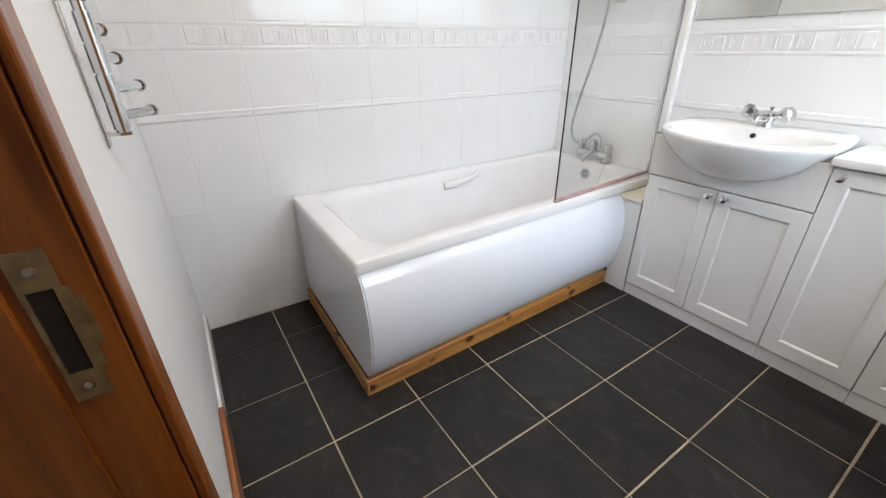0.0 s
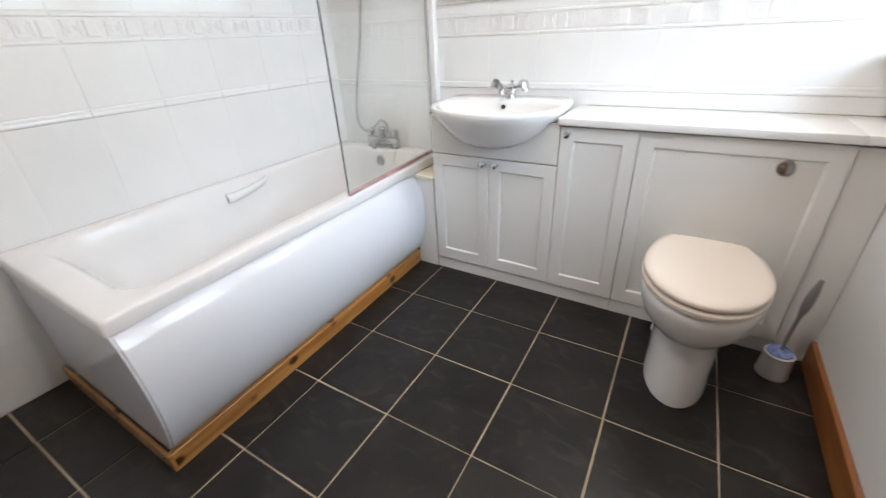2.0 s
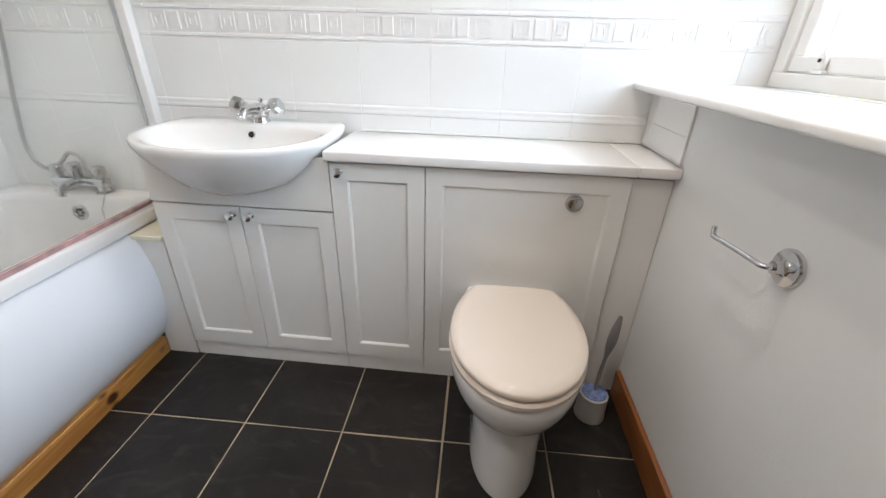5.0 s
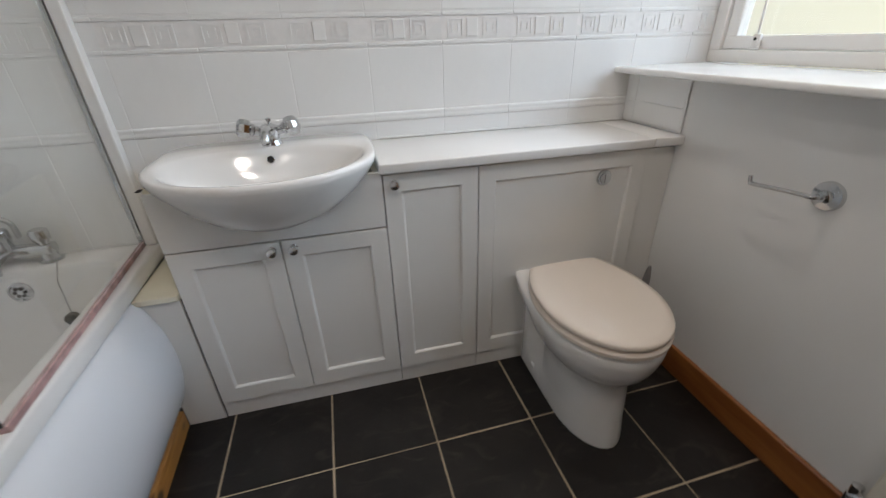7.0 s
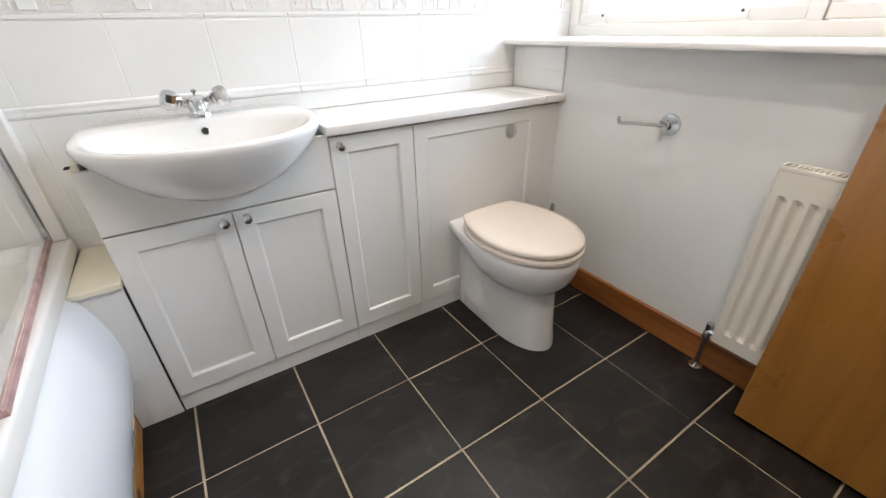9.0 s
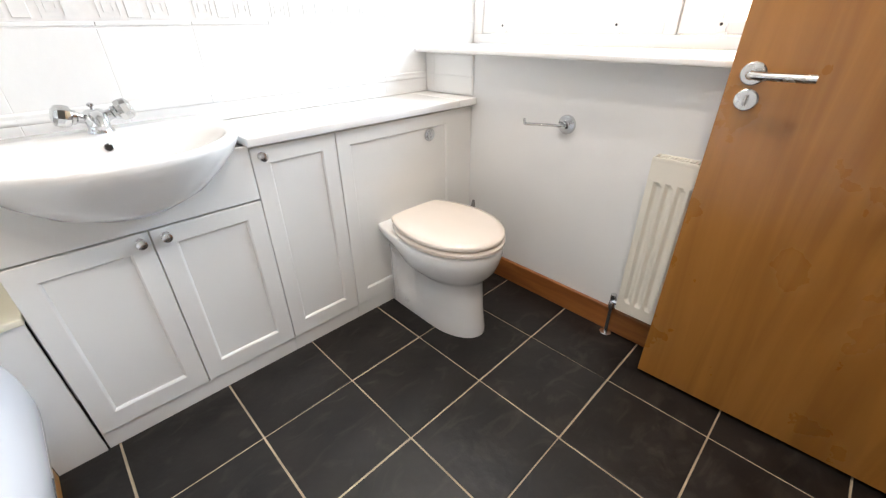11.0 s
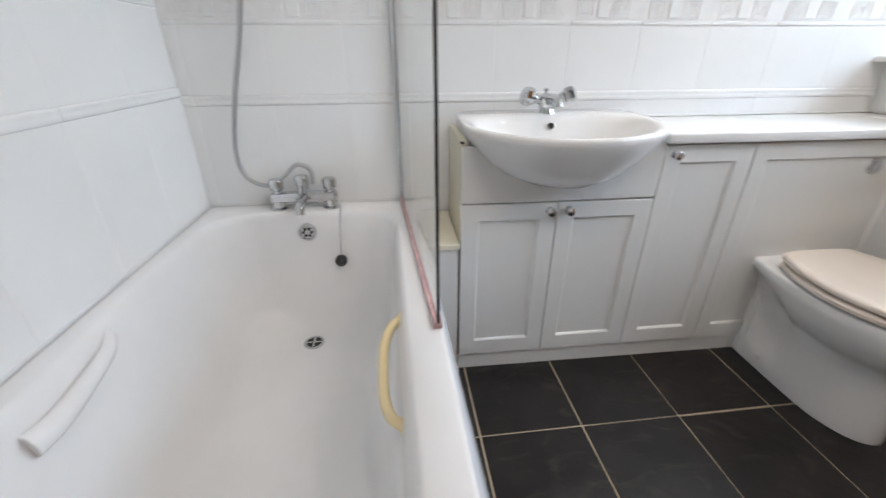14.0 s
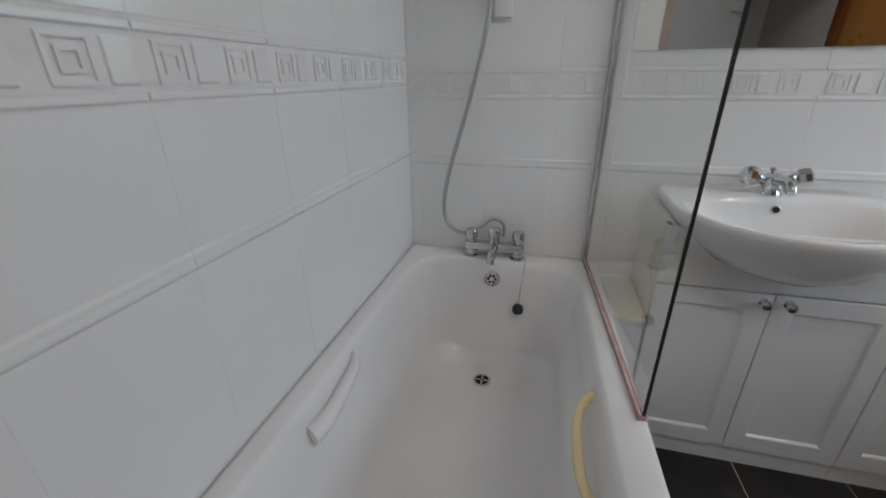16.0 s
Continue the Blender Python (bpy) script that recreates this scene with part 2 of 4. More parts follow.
floor = setting(Mesh().box(-1.1, -3.2, -0.12, 2.0, 0.75, -0.004).done("floor", FGROUT), "charcoal ceramic tile floor with pale dirty grout", "floor")
wall_north = setting(Mesh().box(XL - 0.12, YF + 0.0009, 0, 2.1, YF + 0.12, ZC).done("wall_north", GROUT), "wall clad in glossy white tiles with relief border", "wall")
wall_west = setting(Mesh().box(XL - 0.12, YN - 0.12, 0, XL - 0.0009, YF + 0.0009, ZC).done("wall_west", GROUT), "wall clad in glossy white tiles with relief border", "wall")
m = Mesh()
m.box(XR, -3.2, 0, 2.1, YF + 0.0016, SILL - 0.0215)
m.box(XR, -3.2, 2.08, 2.1, YF + 0.0016, ZC)
m.box(XR, -3.2, SILL - 0.0215, 2.1, -1.47, 2.08)
wall_east = setting(m.done("wall_east", PAINT), "white painted wall below a deep window recess", "wall")
m = Mesh()
m.box(XL - 0.0016, YN - 0.25, 0, DX0 - 0.03, YN, ZC)
m.box(DX1 + 0.06, YN - 0.25, 0, XR, YN, ZC)
m.box(DX0 - 0.03, YN - 0.25, 2.05, DX1 + 0.06, YN, ZC)
wall_south = setting(m.done("wall_south", PAINT), "white painted wall with the doorway", "wall")
m = Mesh()
m.box(-0.55, -3.2, 0, -0.45, YN - 0.25, ZC)
m.box(-0.55, -3.3, 0, 2.1, -3.2, ZC)
setting(m.done("wall_hall", PAINT), "plain painted walls of the hall", "wall")
setting(Mesh().box(-1.1, -3.3, ZC, 2.1, 0.75, ZC + 0.1).done("ceiling", CEIL), "plain white painted ceiling", "ceiling")

# skirtings
m = Mesh().box(XR - 0.018, -1.62, 0, XR - 0.001, 0.29, 0.112, 0.005)
setting(m.done("baseboard", SKIRT), "orange-stained pine skirting board", "skirting")
m = Mesh().box(-0.24, YN + 0.001, 0, DX0 - 0.09, YN + 0.018, 0.11, 0.005)
setting(m.done("baseboard", SKIRTX), "orange-stained pine skirting board", "skirting")
m = Mesh().box(XL + 0.001, YN + 0.001, 0, -0.245, YN + 0.014, 0.10, 0.004)
setting(m.done("baseboard", GLOSS), "white painted skirting beside the bath", "skirting")

# window recess, sill and window
m = Mesh().box(1.524, -1.47, SILL - 0.021, XW, YF - 0.001, SILL, 0.006, 3)
setting(m.done("window_sill", GLOSS, smooth=True), "deep white gloss window sill board", "sill")
window = setting(new("window_1"), "white painted casement window with clear panes", "window")
window.matrix_basis = pose(XW, -0.43, SILL)
F0, F1, ZT = YF - 0.002, -1.465, 2.075
m = Mesh()
m.box(XW, F1, SILL + 0.001, XW + 0.07, F0, SILL + 0.045, 0.004)
m.box(XW, F1, ZT - 0.05, XW + 0.07, F0, ZT, 0.004)
for a, b in ((F0 - 0.05, F0), (-0.388, -0.345), (F1, F1 + 0.05)):
    m.box(XW + 0.001, a, SILL + 0.044, XW + 0.069, b, ZT - 0.049, 0.004)
m.done("frame", GLOSS, window)
for a, b in ((-0.345, F0 - 0.05), (F1 + 0.05, -0.388)):
    m = Mesh()
    z0, z1 = SILL + 0.047, ZT - 0.052
    m.box(XW + 0.012, a + 0.002, z0, XW + 0.055, b - 0.002, z0 + 0.044, 0.005)
    m.box(XW + 0.012, a + 0.002, z1 - 0.05, XW + 0.055, b - 0.002, z1, 0.005)
    m.box(XW + 0.013, a + 0.002, z0 + 0.040, XW + 0.054, a + 0.05, z1 - 0.048, 0.005)
    m.box(XW + 0.013, b - 0.05, z0 + 0.040, XW + 0.054, b - 0.002, z1 - 0.048, 0.005)
    m.done("sash", GLOSS, window)
    g = Mesh().box(XW + 0.032, a + 0.045, z0 + 0.040, XW + 0.036, b - 0.045, z1 - 0.045).done("pane", PANE, window)
    g.visible_shadow = False
    for yy in (b - 0.143, a + 0.18):
        p = Mesh().box(XW - 0.004, yy - 0.022, SILL + 0.047, XW + 0.012, yy + 0.022, SILL + 0.056, 0.002)
        p.box(XW - 0.004, yy - 0.015, SILL + 0.055, XW + 0.010, yy + 0.015, SILL + 0.096, 0.004)
        p.done("stay", GLOSS, window)
        # black stub paints the shade inside the stay's hole
        Mesh().lathe([(0.005, 0), (0.005, 0.004), (0.0035, 0.005)], (XW - 0.003, yy, SILL + 0.080), (-1, 0, 0), 12).done("pin_hole", BLACK, window)
    p = Mesh().tube([(XW + 0.003, b - 0.143, SILL + 0.07), (XW + 0.003, b - 0.138, SILL + 0.20)], 0.005, 8, 0)
    p.done("stay_bar", GLOSS, window)
# emissive sheet standing in for the daylit house wall
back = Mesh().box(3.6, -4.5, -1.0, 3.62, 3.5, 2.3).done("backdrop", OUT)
setting(back, "self-glowing pale yellow backdrop for the house wall across the gap", "backdrop")


# ---- door frame and door ----
frame_door = setting(new("door_frame"), "red-brown stained timber door frame with worn strike plate", "door frame")
frame_door.matrix_basis = pose(DX0, YN, 0)
m = Mesh()
m.box(DX0 - 0.03, YN - 0.255, 0, DX0, YN + 0.001, 2.02, 0.002)
m.box(DX1 + 0.045, YN - 0.255, 0, DX1 + 0.06, YN + 0.001, 2.02, 0.002)
m.box(DX0 - 0.03, YN - 0.255, 2.02, DX1 + 0.06, YN + 0.001, 2.05, 0.002)
m.box(DX0, YN - 0.19, 0, DX0 + 0.012, YN - 0.078, 2.02, 0.002)
m.done("lining", JAMBM, frame_door)
m = Mesh()
m.box(DX0 - 0.065, YN + 0.002, 0, DX0 - 0.004, YN + 0.018, 2.09, 0.006, 3)
m.box(DX0 - 0.004, YN + 0.002, 2.024, DX1 + 0.05, YN + 0.018, 2.085, 0.006, 3)
m.done("architrave", JAMBM, frame_door)
SY = YN - 0.068
m = Mesh()
m.box(DX0 + 0.0005, SY, 0.785, DX0 + 0.0035, SY + 0.038, 0.828, 0.001)
m.box(DX0 + 0.0005, SY, 0.945, DX0 + 0.0035, SY + 0.038, 0.995, 0.001)
m.box(DX0 + 0.0005, SY + 0.030, 0.827, DX0 + 0.0035, SY + 0.044, 0.946, 0.001)
m.box(DX0 + 0.0005, SY, 0.827, DX0 + 0.0035, SY + 0.006, 0.946, 0.001)
lip = [[(DX0 + 0.003 - 0.004 * (k / 6) ** 2 * 3, SY + 0.040 + 0.024 * k / 6, z) for k in range(7)] + [(DX0 + 0.0005 - 0.004 * (k / 6) ** 2 * 3, SY + 0.040 + 0.024 * k / 6, z) for k in range(6, -1, -1)] for z in (0.860, 0.930)]
m.rings(lip)
m.done("strike_plate", BRASSY, frame_door)
Mesh().box(DX0 + 0.0002, SY + 0.006, 0.828, DX0 + 0.0012, SY + 0.029, 0.945).done("latch_hole", DARK, frame_door)
for zz in (0.806, 0.970):
    m = Mesh().lathe([(0.006, 0), (0.006, 0.002), (0.003, 0.003)], (DX0 + 0.003, SY + 0.019, zz), (1, 0, 0), 10)
    m.done("screw", STEEL, frame_door)

door = thing("door", 1.52, -1.60, 0.0, "golden wood-veneer flush door standing open against the radiator wall", "door")
setting(door)
DR = pose(1.480, -1.612, 0, 0, 0, 2.2)
leaf = Mesh().box(0, 0.005, 0.012, 0.04, 0.905, 1.985, 0.002).done("leaf", DOORM)
hw = []
HY, HZ = 0.855, 1.03
m = Mesh()
m.lathe([(0.027, 0), (0.027, -0.006), (0.024, -0.009), (0.011, -0.009), (0.010, -0.02)][::-1], (0, HY, HZ), (1, 0, 0), 28)
m.tube([(-0.006, HY, HZ), (-0.035, HY, HZ), (-0.052, HY - 0.004, HZ), (-0.058, HY - 0.022, HZ), (-0.058, HY - 0.06, HZ), (-0.058, HY - 0.125, HZ)], 0.0095, 14)
hw.append(m.done("handle", STEEL, smooth=True))
m = Mesh()
m.lathe([(0.026, 0), (0.026, -0.007), (0.023, -0.010), (0.003, -0.010)][::-1], (0, HY - 0.003, HZ - 0.06), (1, 0, 0), 28)
m.box(-0.026, HY - 0.006, HZ - 0.072, -0.009, HY, HZ - 0.048, 0.002)
hw.append(m.done("thumbturn", STEEL, smooth=True))
hw.append(Mesh().box(0.012, 0.9045, HZ - 0.11, 0.028, 0.9062, HZ + 0.09, 0.0005).done("latch_plate", STEEL))
for o in [leaf] + hw:
    o.parent = door
    o.matrix_parent_inverse = door.matrix_basis.inverted()
    o.matrix_basis = DR


# ---- bath ----
def rect_ring(x0, x1, y0, y1, r, z, n=8, taper=None):
    pts = []
    for cx, cy, a0 in ((x1 - r, y1 - r, 0), (x0 + r, y1 - r, 90), (x0 + r, y0 + r, 180), (x1 - r, y0 + r, 270)):
        for k in range(n + 1):
            a = radians(a0 + 90 * k / n)
            pts.append((cx + r * math.cos(a), cy + r * math.sin(a), z))
    if taper:
        pts = [(taper(x, y), y, zz) for x, y, zz in pts]
    return pts


BY0, BY1, BX0 = -1.147, YF - 0.003, XL + 0.002


def bath_edge(y):
    """Outer rim of the bath, which stands slightly askew."""
    return -0.163 + 0.053 * max(0.0, min(1.0, (0.29 - y) / 1.437))


def skew(x, y):
    f = (x - BX0) / (-0.14 - BX0)
    return BX0 + f * (bath_edge(y) - BX0)


bath = thing("bathtub", -0.5, -0.3, 0, "white bath with bowed side panel on a knotty pine plinth", "bathtub")
ZR = 0.572
rg = []
for x0, x1, y0, y1, r, z in [
        (BX0, -0.14, BY0, BY1, 0.012, ZR - 0.045), (BX0, -0.14, BY0, BY1, 0.014, ZR - 0.008), (BX0 + 0.004, -0.145, BY0 + 0.005, BY1 - 0.004, 0.014, ZR - 0.001),
        (BX0 + 0.012, -0.152, BY0 + 0.012, BY1 - 0.012, 0.02, ZR),
        (BX0 + 0.045, -0.205, BY0 + 0.085, BY1 - 0.088, 0.13, ZR - 0.001), (BX0 + 0.052, -0.212, BY0 + 0.095, BY1 - 0.094, 0.13, ZR - 0.006),
        (BX0 + 0.060, -0.220, BY0 + 0.115, BY1 - 0.099, 0.13, ZR - 0.025), (BX0 + 0.075, -0.232, BY0 + 0.16, BY1 - 0.105, 0.13, ZR - 0.10),
        (BX0 + 0.105, -0.262, BY0 + 0.24, BY1 - 0.115, 0.10, 0.20), (BX0 + 0.130, -0.287, BY0 + 0.29, BY1 - 0.130, 0.14, 0.18),
        (BX0 + 0.145, -0.304, BY0 + 0.315, BY1 - 0.143, 0.14, 0.156), (BX0 + 0.165, -0.325, BY0 + 0.34, BY1 - 0.160, 0.14, 0.140), (BX0 + 0.186, -0.347, BY0 + 0.375, BY1 - 0.184, 0.13, 0.131), (BX0 + 0.21, -0.37, BY0 + 0.41, BY1 - 0.21, 0.12, 0.126), (BX0 + 0.30, -0.46, BY0 + 0.7, BY1 - 0.4, 0.04, 0.122)]:
    rg.append(rect_ring(x0, x1, y0, y1, r, z, 8, skew))
Mesh().rings(rg, close_start=False).done("tub", TUB, bath, smooth=True, angle=75)
# bowed side panel
NS, rows = 14, []
for yy in (BY0 + 0.012, -0.8, -0.4, 0.0, 0.292):
    row = []
    xe = bath_edge(yy) - 0.004
    for k in range(NS + 1):
        u = k / NS
        z = 0.073 + (0.532 - 0.073) * u
        row.append((xe - 0.012 + 0.068 * max(0.0, math.sin(math.pi * u)) ** 0.62 + 0.008 * u, yy, z))
    row += [(p[0] - 0.004, p[1], p[2]) for p in row[::-1]]
    rows.append(row)
Mesh().rings(rows).done("side_panel", ACRYL, bath, smooth=True, angle=50)
# flat end panel, following the bow at its outer edge
m = Mesh()
front = [(rows[0][k][0] - 0.002, BY0 + 0.0045, rows[0][k][2]) for k in range(NS + 1)]
ring = front + [(BX0, BY0 + 0.0045, 0.532), (BX0, BY0 + 0.0045, 0.073)]
m.rings([ring, [(x, y + 0.006, z) for x, y, z in ring]])
m.done("end_panel", ACRYL, bath)
# plinth
pl = []
for yy in (BY0 + 0.0, 0.292):
    xe = bath_edge(yy) - 0.018
    pl.append([(xe, yy, 0.001), (xe + 0.02, yy, 0.001), (xe + 0.02, yy, 0.069), (xe + 0.017, yy, 0.072), (xe, yy, 0.072)])
Mesh().rings(pl).done("plinth", PINE, bath)
m = Mesh().box(BX0 + 0.002, BY0 - 0.012, 0.001, bath_edge(BY0) + 0.002, BY0 - 0.0005, 0.072, 0.002)
m.done("plinth", PINEX, bath)
for xx in (-0.75, -0.45, -0.15):
    Mesh().lathe([(0.006, 0), (0.006, 0.002), (0.003, 0.004)], (xx, BY0 - 0.012, 0.045), (0, -1, 0), 10).done("screw", STEEL, bath)
# waste, overflow, plug and chain
WX = -0.556
m = Mesh().lathe([(0.036, 0), (0.036, 0.003), (0.028, 0.004), (0.027, 0.0015), (0.002, 0.001)], (WX, 0.345, 0.126), (0, 0, 1), 28)
m.box(WX - 0.026, 0.342, 0.127, WX + 0.026, 0.348, 0.130).box(WX - 0.003, 0.32, 0.127, WX + 0.003, 0.371, 0.130)
m.done("waste", CHROME, bath, smooth=True)
Mesh().lathe([(0.026, 0), (0.026, 0.0024), (0.002, 0.0026)], (WX, 0.345, 0.1262), (0, 0, 1), 24).done("waste_hole", DARK, bath)
OV = (WX + 0.003, BY1 - 0.1035, 0.500)
m = Mesh().lathe([(0.033, -0.004), (0.033, 0.004), (0.026, 0.007), (0.024, 0.004), (0.001, 0.004)], OV, (0, -1, 0.08), 28)
m.done("overflow", CHROME, bath, smooth=True)
m = Mesh()
for k in range(6):
    a = 1.047 * k
    m.lathe([(0.0055, 0), (0.0055, 0.002), (0.001, 0.002)], (OV[0] + 0.014 * math.cos(a), OV[1] - 0.0038, OV[2] + 0.014 * math.sin(a)), (0, -1, 0.08), 8)
m.done("overflow_hole", DARK, bath)
m = Mesh().lathe([(0.006, 0.02), (0.012, 0.012), (0.021, 0.008), (0.021, -0.008), (0.014, -0.012)], (-0.445, BY1 - 0.125, 0.390), (0, -1, 0), 20)
m.done("plug", BLACK, bath, smooth=True)
m = Mesh()
for k in range(34):
    f = k / 33
    m.lathe([(0.0014, -0.0026), (0.0028, 0), (0.0014, 0.0026)], (-0.432 - 0.013 * f, BY1 - 0.085 - 0.035 * min(1, f * 3), 0.585 - 0.175 * f), (0, 0, 1), 6)
m.done("plug_chain", CHROME, bath)
# grips
def grip(pts, r, name, mat):
    m = Mesh().tube(pts, r, 12, 8)
    for p in (pts[0], pts[-1]):
        m.lathe([(0.016, -0.004), (0.016, 0.004), (0.012, 0.007)], p, (pts[1][0] - pts[0][0], 0, 0), 14)
    return m.done(name, mat, bath, smooth=True)


grip([(-0.226, -0.085, 0.522), (-0.250, -0.105, 0.512), (-0.266, -0.145, 0.496), (-0.268, -0.210, 0.482), (-0.264, -0.275, 0.474), (-0.250, -0.320, 0.470), (-0.226, -0.342, 0.470)], 0.011, "grip", YGRIP)
m = Mesh().tube([(XL + 0.064, -0.100, 0.540), (XL + 0.080, -0.140, 0.526), (XL + 0.085, -0.225, 0.512), (XL + 0.084, -0.30, 0.503), (XL + 0.072, -0.342, 0.500)], lambda f: 0.012 + 0.013 * f, 14, 6)
m.done("moulded_grip", TUB, bath, smooth=True)

# bath mixer with shower hose
mixer = thing("bath_mixer_tap", WX, 0.55, ZR, "chrome bath mixer with crosshead taps on the bath rim", "tap")
m = Mesh()
MY = 0.548
m.box(WX - 0.115, MY - 0.022, ZR + 0.022, WX + 0.115, MY + 0.022, ZR + 0.060, 0.012, 3)
for dx in (-0.09, 0.09):
    m.lathe([(0.032, 0.0), (0.032, 0.004), (0.022, 0.008), (0.022, 0.03)], (WX + dx, MY, ZR), (0, 0, 1), 20)
    m.lathe([(0.016, 0), (0.016, 0.010), (0.023, 0.014), (0.025, 0.042), (0.020, 0.049), (0.003, 0.050)], (WX + dx, MY, ZR + 0.058), (0, 0, 1), 10)
m.tube([(WX, MY, ZR + 0.045), (WX, MY - 0.05, ZR + 0.045), (WX, MY - 0.085, ZR + 0.035), (WX, MY - 0.098, ZR + 0.008)], lambda f: 0.018 - 0.003 * f, 14)
m.lathe([(0.02, 0), (0.02, 0.03), (0.023, 0.034), (0.023, 0.06), (0.018, 0.066), (0.003, 0.067)], (WX, MY - 0.01, ZR + 0.055), (0, 0, 1), 16)
m.done("body", CHROME, mixer, smooth=True)
shower = thing("shower_hose", WX, 0.58, ZR + 0.1, "grey metal shower hose hanging from a wall bracket", "shower")
hp = [(WX + 0.035, MY + 0.005, ZR + 0.085), (WX + 0.03, MY + 0.005, ZR + 0.135), (WX - 0.01, MY, ZR + 0.155), (WX - 0.06, MY, ZR + 0.115), (WX - 0.12, MY, ZR + 0.085), (WX - 0.185, MY + 0.01, ZR + 0.115),
      (WX - 0.205, MY + 0.02, ZR + 0.20), (WX - 0.175, MY + 0.025, ZR + 0.36), (WX - 0.115, MY + 0.02, ZR + 0.56), (WX - 0.065, MY + 0.01, ZR + 0.76), (WX - 0.045, MY, ZR + 0.90), (WX - 0.035, MY, ZR + 1.02)]
Mesh().tube(hp, 0.0075, 10, 12).done("hose", HOSE, shower, smooth=True)
m = Mesh().box(WX - 0.04, YF - 0.025, ZR + 0.82, WX + 0.02, YF - 0.001, ZR + 0.92, 0.008, 3)
m.lathe([(0.02, 0), (0.024, 0.05)], (WX - 0.035, MY, ZR + 0.885), (0, 0, 1), 16)
m.done("bracket", GLOSS, shower, smooth=True)
m = Mesh().tube([(WX - 0.035, MY, ZR + 0.95), (WX - 0.03, MY - 0.02, ZR + 1.08), (WX - 0.03, MY - 0.07, ZR + 1.14)], 0.013, 12)
m.lathe([(0.016, 0), (0.042, 0.03), (0.042, 0.036), (0.02, 0.04)], (WX - 0.03, MY - 0.055, ZR + 1.145), (0, -0.7, -0.7), 20)
m.done("shower_head", CHROME, shower, smooth=True)

# shower screen
screen = thing("shower_screen", -0.17, 0.2, ZR, "clear glass bath screen with chrome wall channel and stained seal", "shower screen")
SA, SB = (-0.213, YF - 0.03), (-0.152, -0.20)
def strip(a, b, w, z0, z1, name, mat):
    d = (Vector((b[0], b[1])) - Vector((a[0], a[1]))).normalized()
    nx, ny = -d.y * w / 2, d.x * w / 2
    base = [(a[0] + nx, a[1] + ny), (b[0] + nx, b[1] + ny), (b[0] - nx, b[1] - ny), (a[0] - nx, a[1] - ny)]
    return Mesh().rings([[(x, y, z0) for x, y in base], [(x, y, z1) for x, y in base]]).done(name, mat, screen)
g = strip(SA, SB, 0.006, ZR + 0.016, 1.98, "glass", GLASS)
g.visible_shadow = False
strip(SA, SB, 0.017, ZR + 0.001, ZR + 0.015, "bottom_seal", SEAL)
SE = (SB[0] + 0.0004, SB[1] - 0.003)
strip(SB, SE, 0.005, ZR + 0.016, 1.98, "edge_strip", BLACK)
m = Mesh().box(-0.225, YF - 0.034, ZR + 0.001, -0.203, YF - 0.001, 1.985, 0.003)
m.done("wall_channel", CHROME, screen)
m = Mesh().box(-0.202, YF - 0.036, ZR + 0.001, -0.168, YF - 0.001, 1.99, 0.004)
m.done("channel_cover", GLOSS, screen)

# ---- vanity run ----
VY = 0.289
unit_l = "white shaker-style fitted bathroom unit with chrome knobs"


def shaker(parent, x0, x1, z0, z1, name, fr=0.052, y=VY, knob=None, bottom_fr=0.06):
    """A framed door front with a recessed panel."""
    g = 0.0015
    x0, x1, z0, z1 = x0 + g, x1 - g, z0 + g, z1 - g
    m = Mesh()
    def rc(i, yy):
        return [(x0 + i, yy, z0 + i * 1.0), (x1 - i, yy, z0 + i), (x1 - i, yy, z1 - i), (x0 + i, yy, z1 - i)]
    def rf(a, yy):
        return [(x0 + fr + a, yy, z0 + bottom_fr + a), (x1 - fr - a, yy, z0 + bottom_fr + a), (x1 - fr - a, yy, z1 - fr - a), (x0 + fr + a, yy, z1 - fr - a)]
    m.rings([rc(0, y + 0.018), rc(0, y + 0.002), rc(0.002, y), rf(0, y), rf(0.004, y + 0.003), rf(0.007, y + 0.0085)])
    ob = m.done(name, UNIT, parent)
    if knob:
        k = Mesh().lathe([(0.012, 0), (0.012, 0.003), (0.006, 0.005), (0.006, 0.012), (0.013, 0.016), (0.0155, 0.022), (0.013, 0.028), (0.006, 0.031)], (knob[0], y + 0.0005, knob[1]), (0, -1, 0), 20)
        k = k.done("knob", SATIN, ob, smooth=True)
    return ob


basin_unit = thing("basin_cabinet", 0.28, 0.45, 0, unit_l + " under the basin", "cabinet")
Mesh().box(-0.036, VY + 0.0205, 0.064, 0.584, YF - 0.002, 0.655).box(-0.036, VY + 0.0205, 0.655, -0.018, YF - 0.002, 0.84).box(0.566, VY + 0.0205, 0.655, 0.584, YF - 0.002, 0.80).done("body", CREAM, basin_unit)
shaker(basin_unit, -0.036, 0.270, 0.066, 0.651, "door", knob=(0.244, 0.626))
shaker(basin_unit, 0.270, 0.586, 0.066, 0.651, "door", knob=(0.305, 0.626))
Mesh().box(-0.0345, VY, 0.655, 0.5845, VY + 0.018, 0.826, 0.002).done("false_front", UNIT, basin_unit)
Mesh().box(-0.036, VY + 0.008, 0.0, 0.586, VY + 0.0195, 0.062).done("toe_board", UNIT, basin_unit)
slim = thing("slim_cabinet", 0.75, 0.45, 0, unit_l + ", one tall narrow door", "cabinet")
Mesh().box(0.588, VY + 0.0205, 0.064, 0.881, YF - 0.002, 0.812).done("body", UNIT, slim)
shaker(slim, 0.586, 0.883, 0.066, 0.818, "door", knob=(0.618, 0.790))
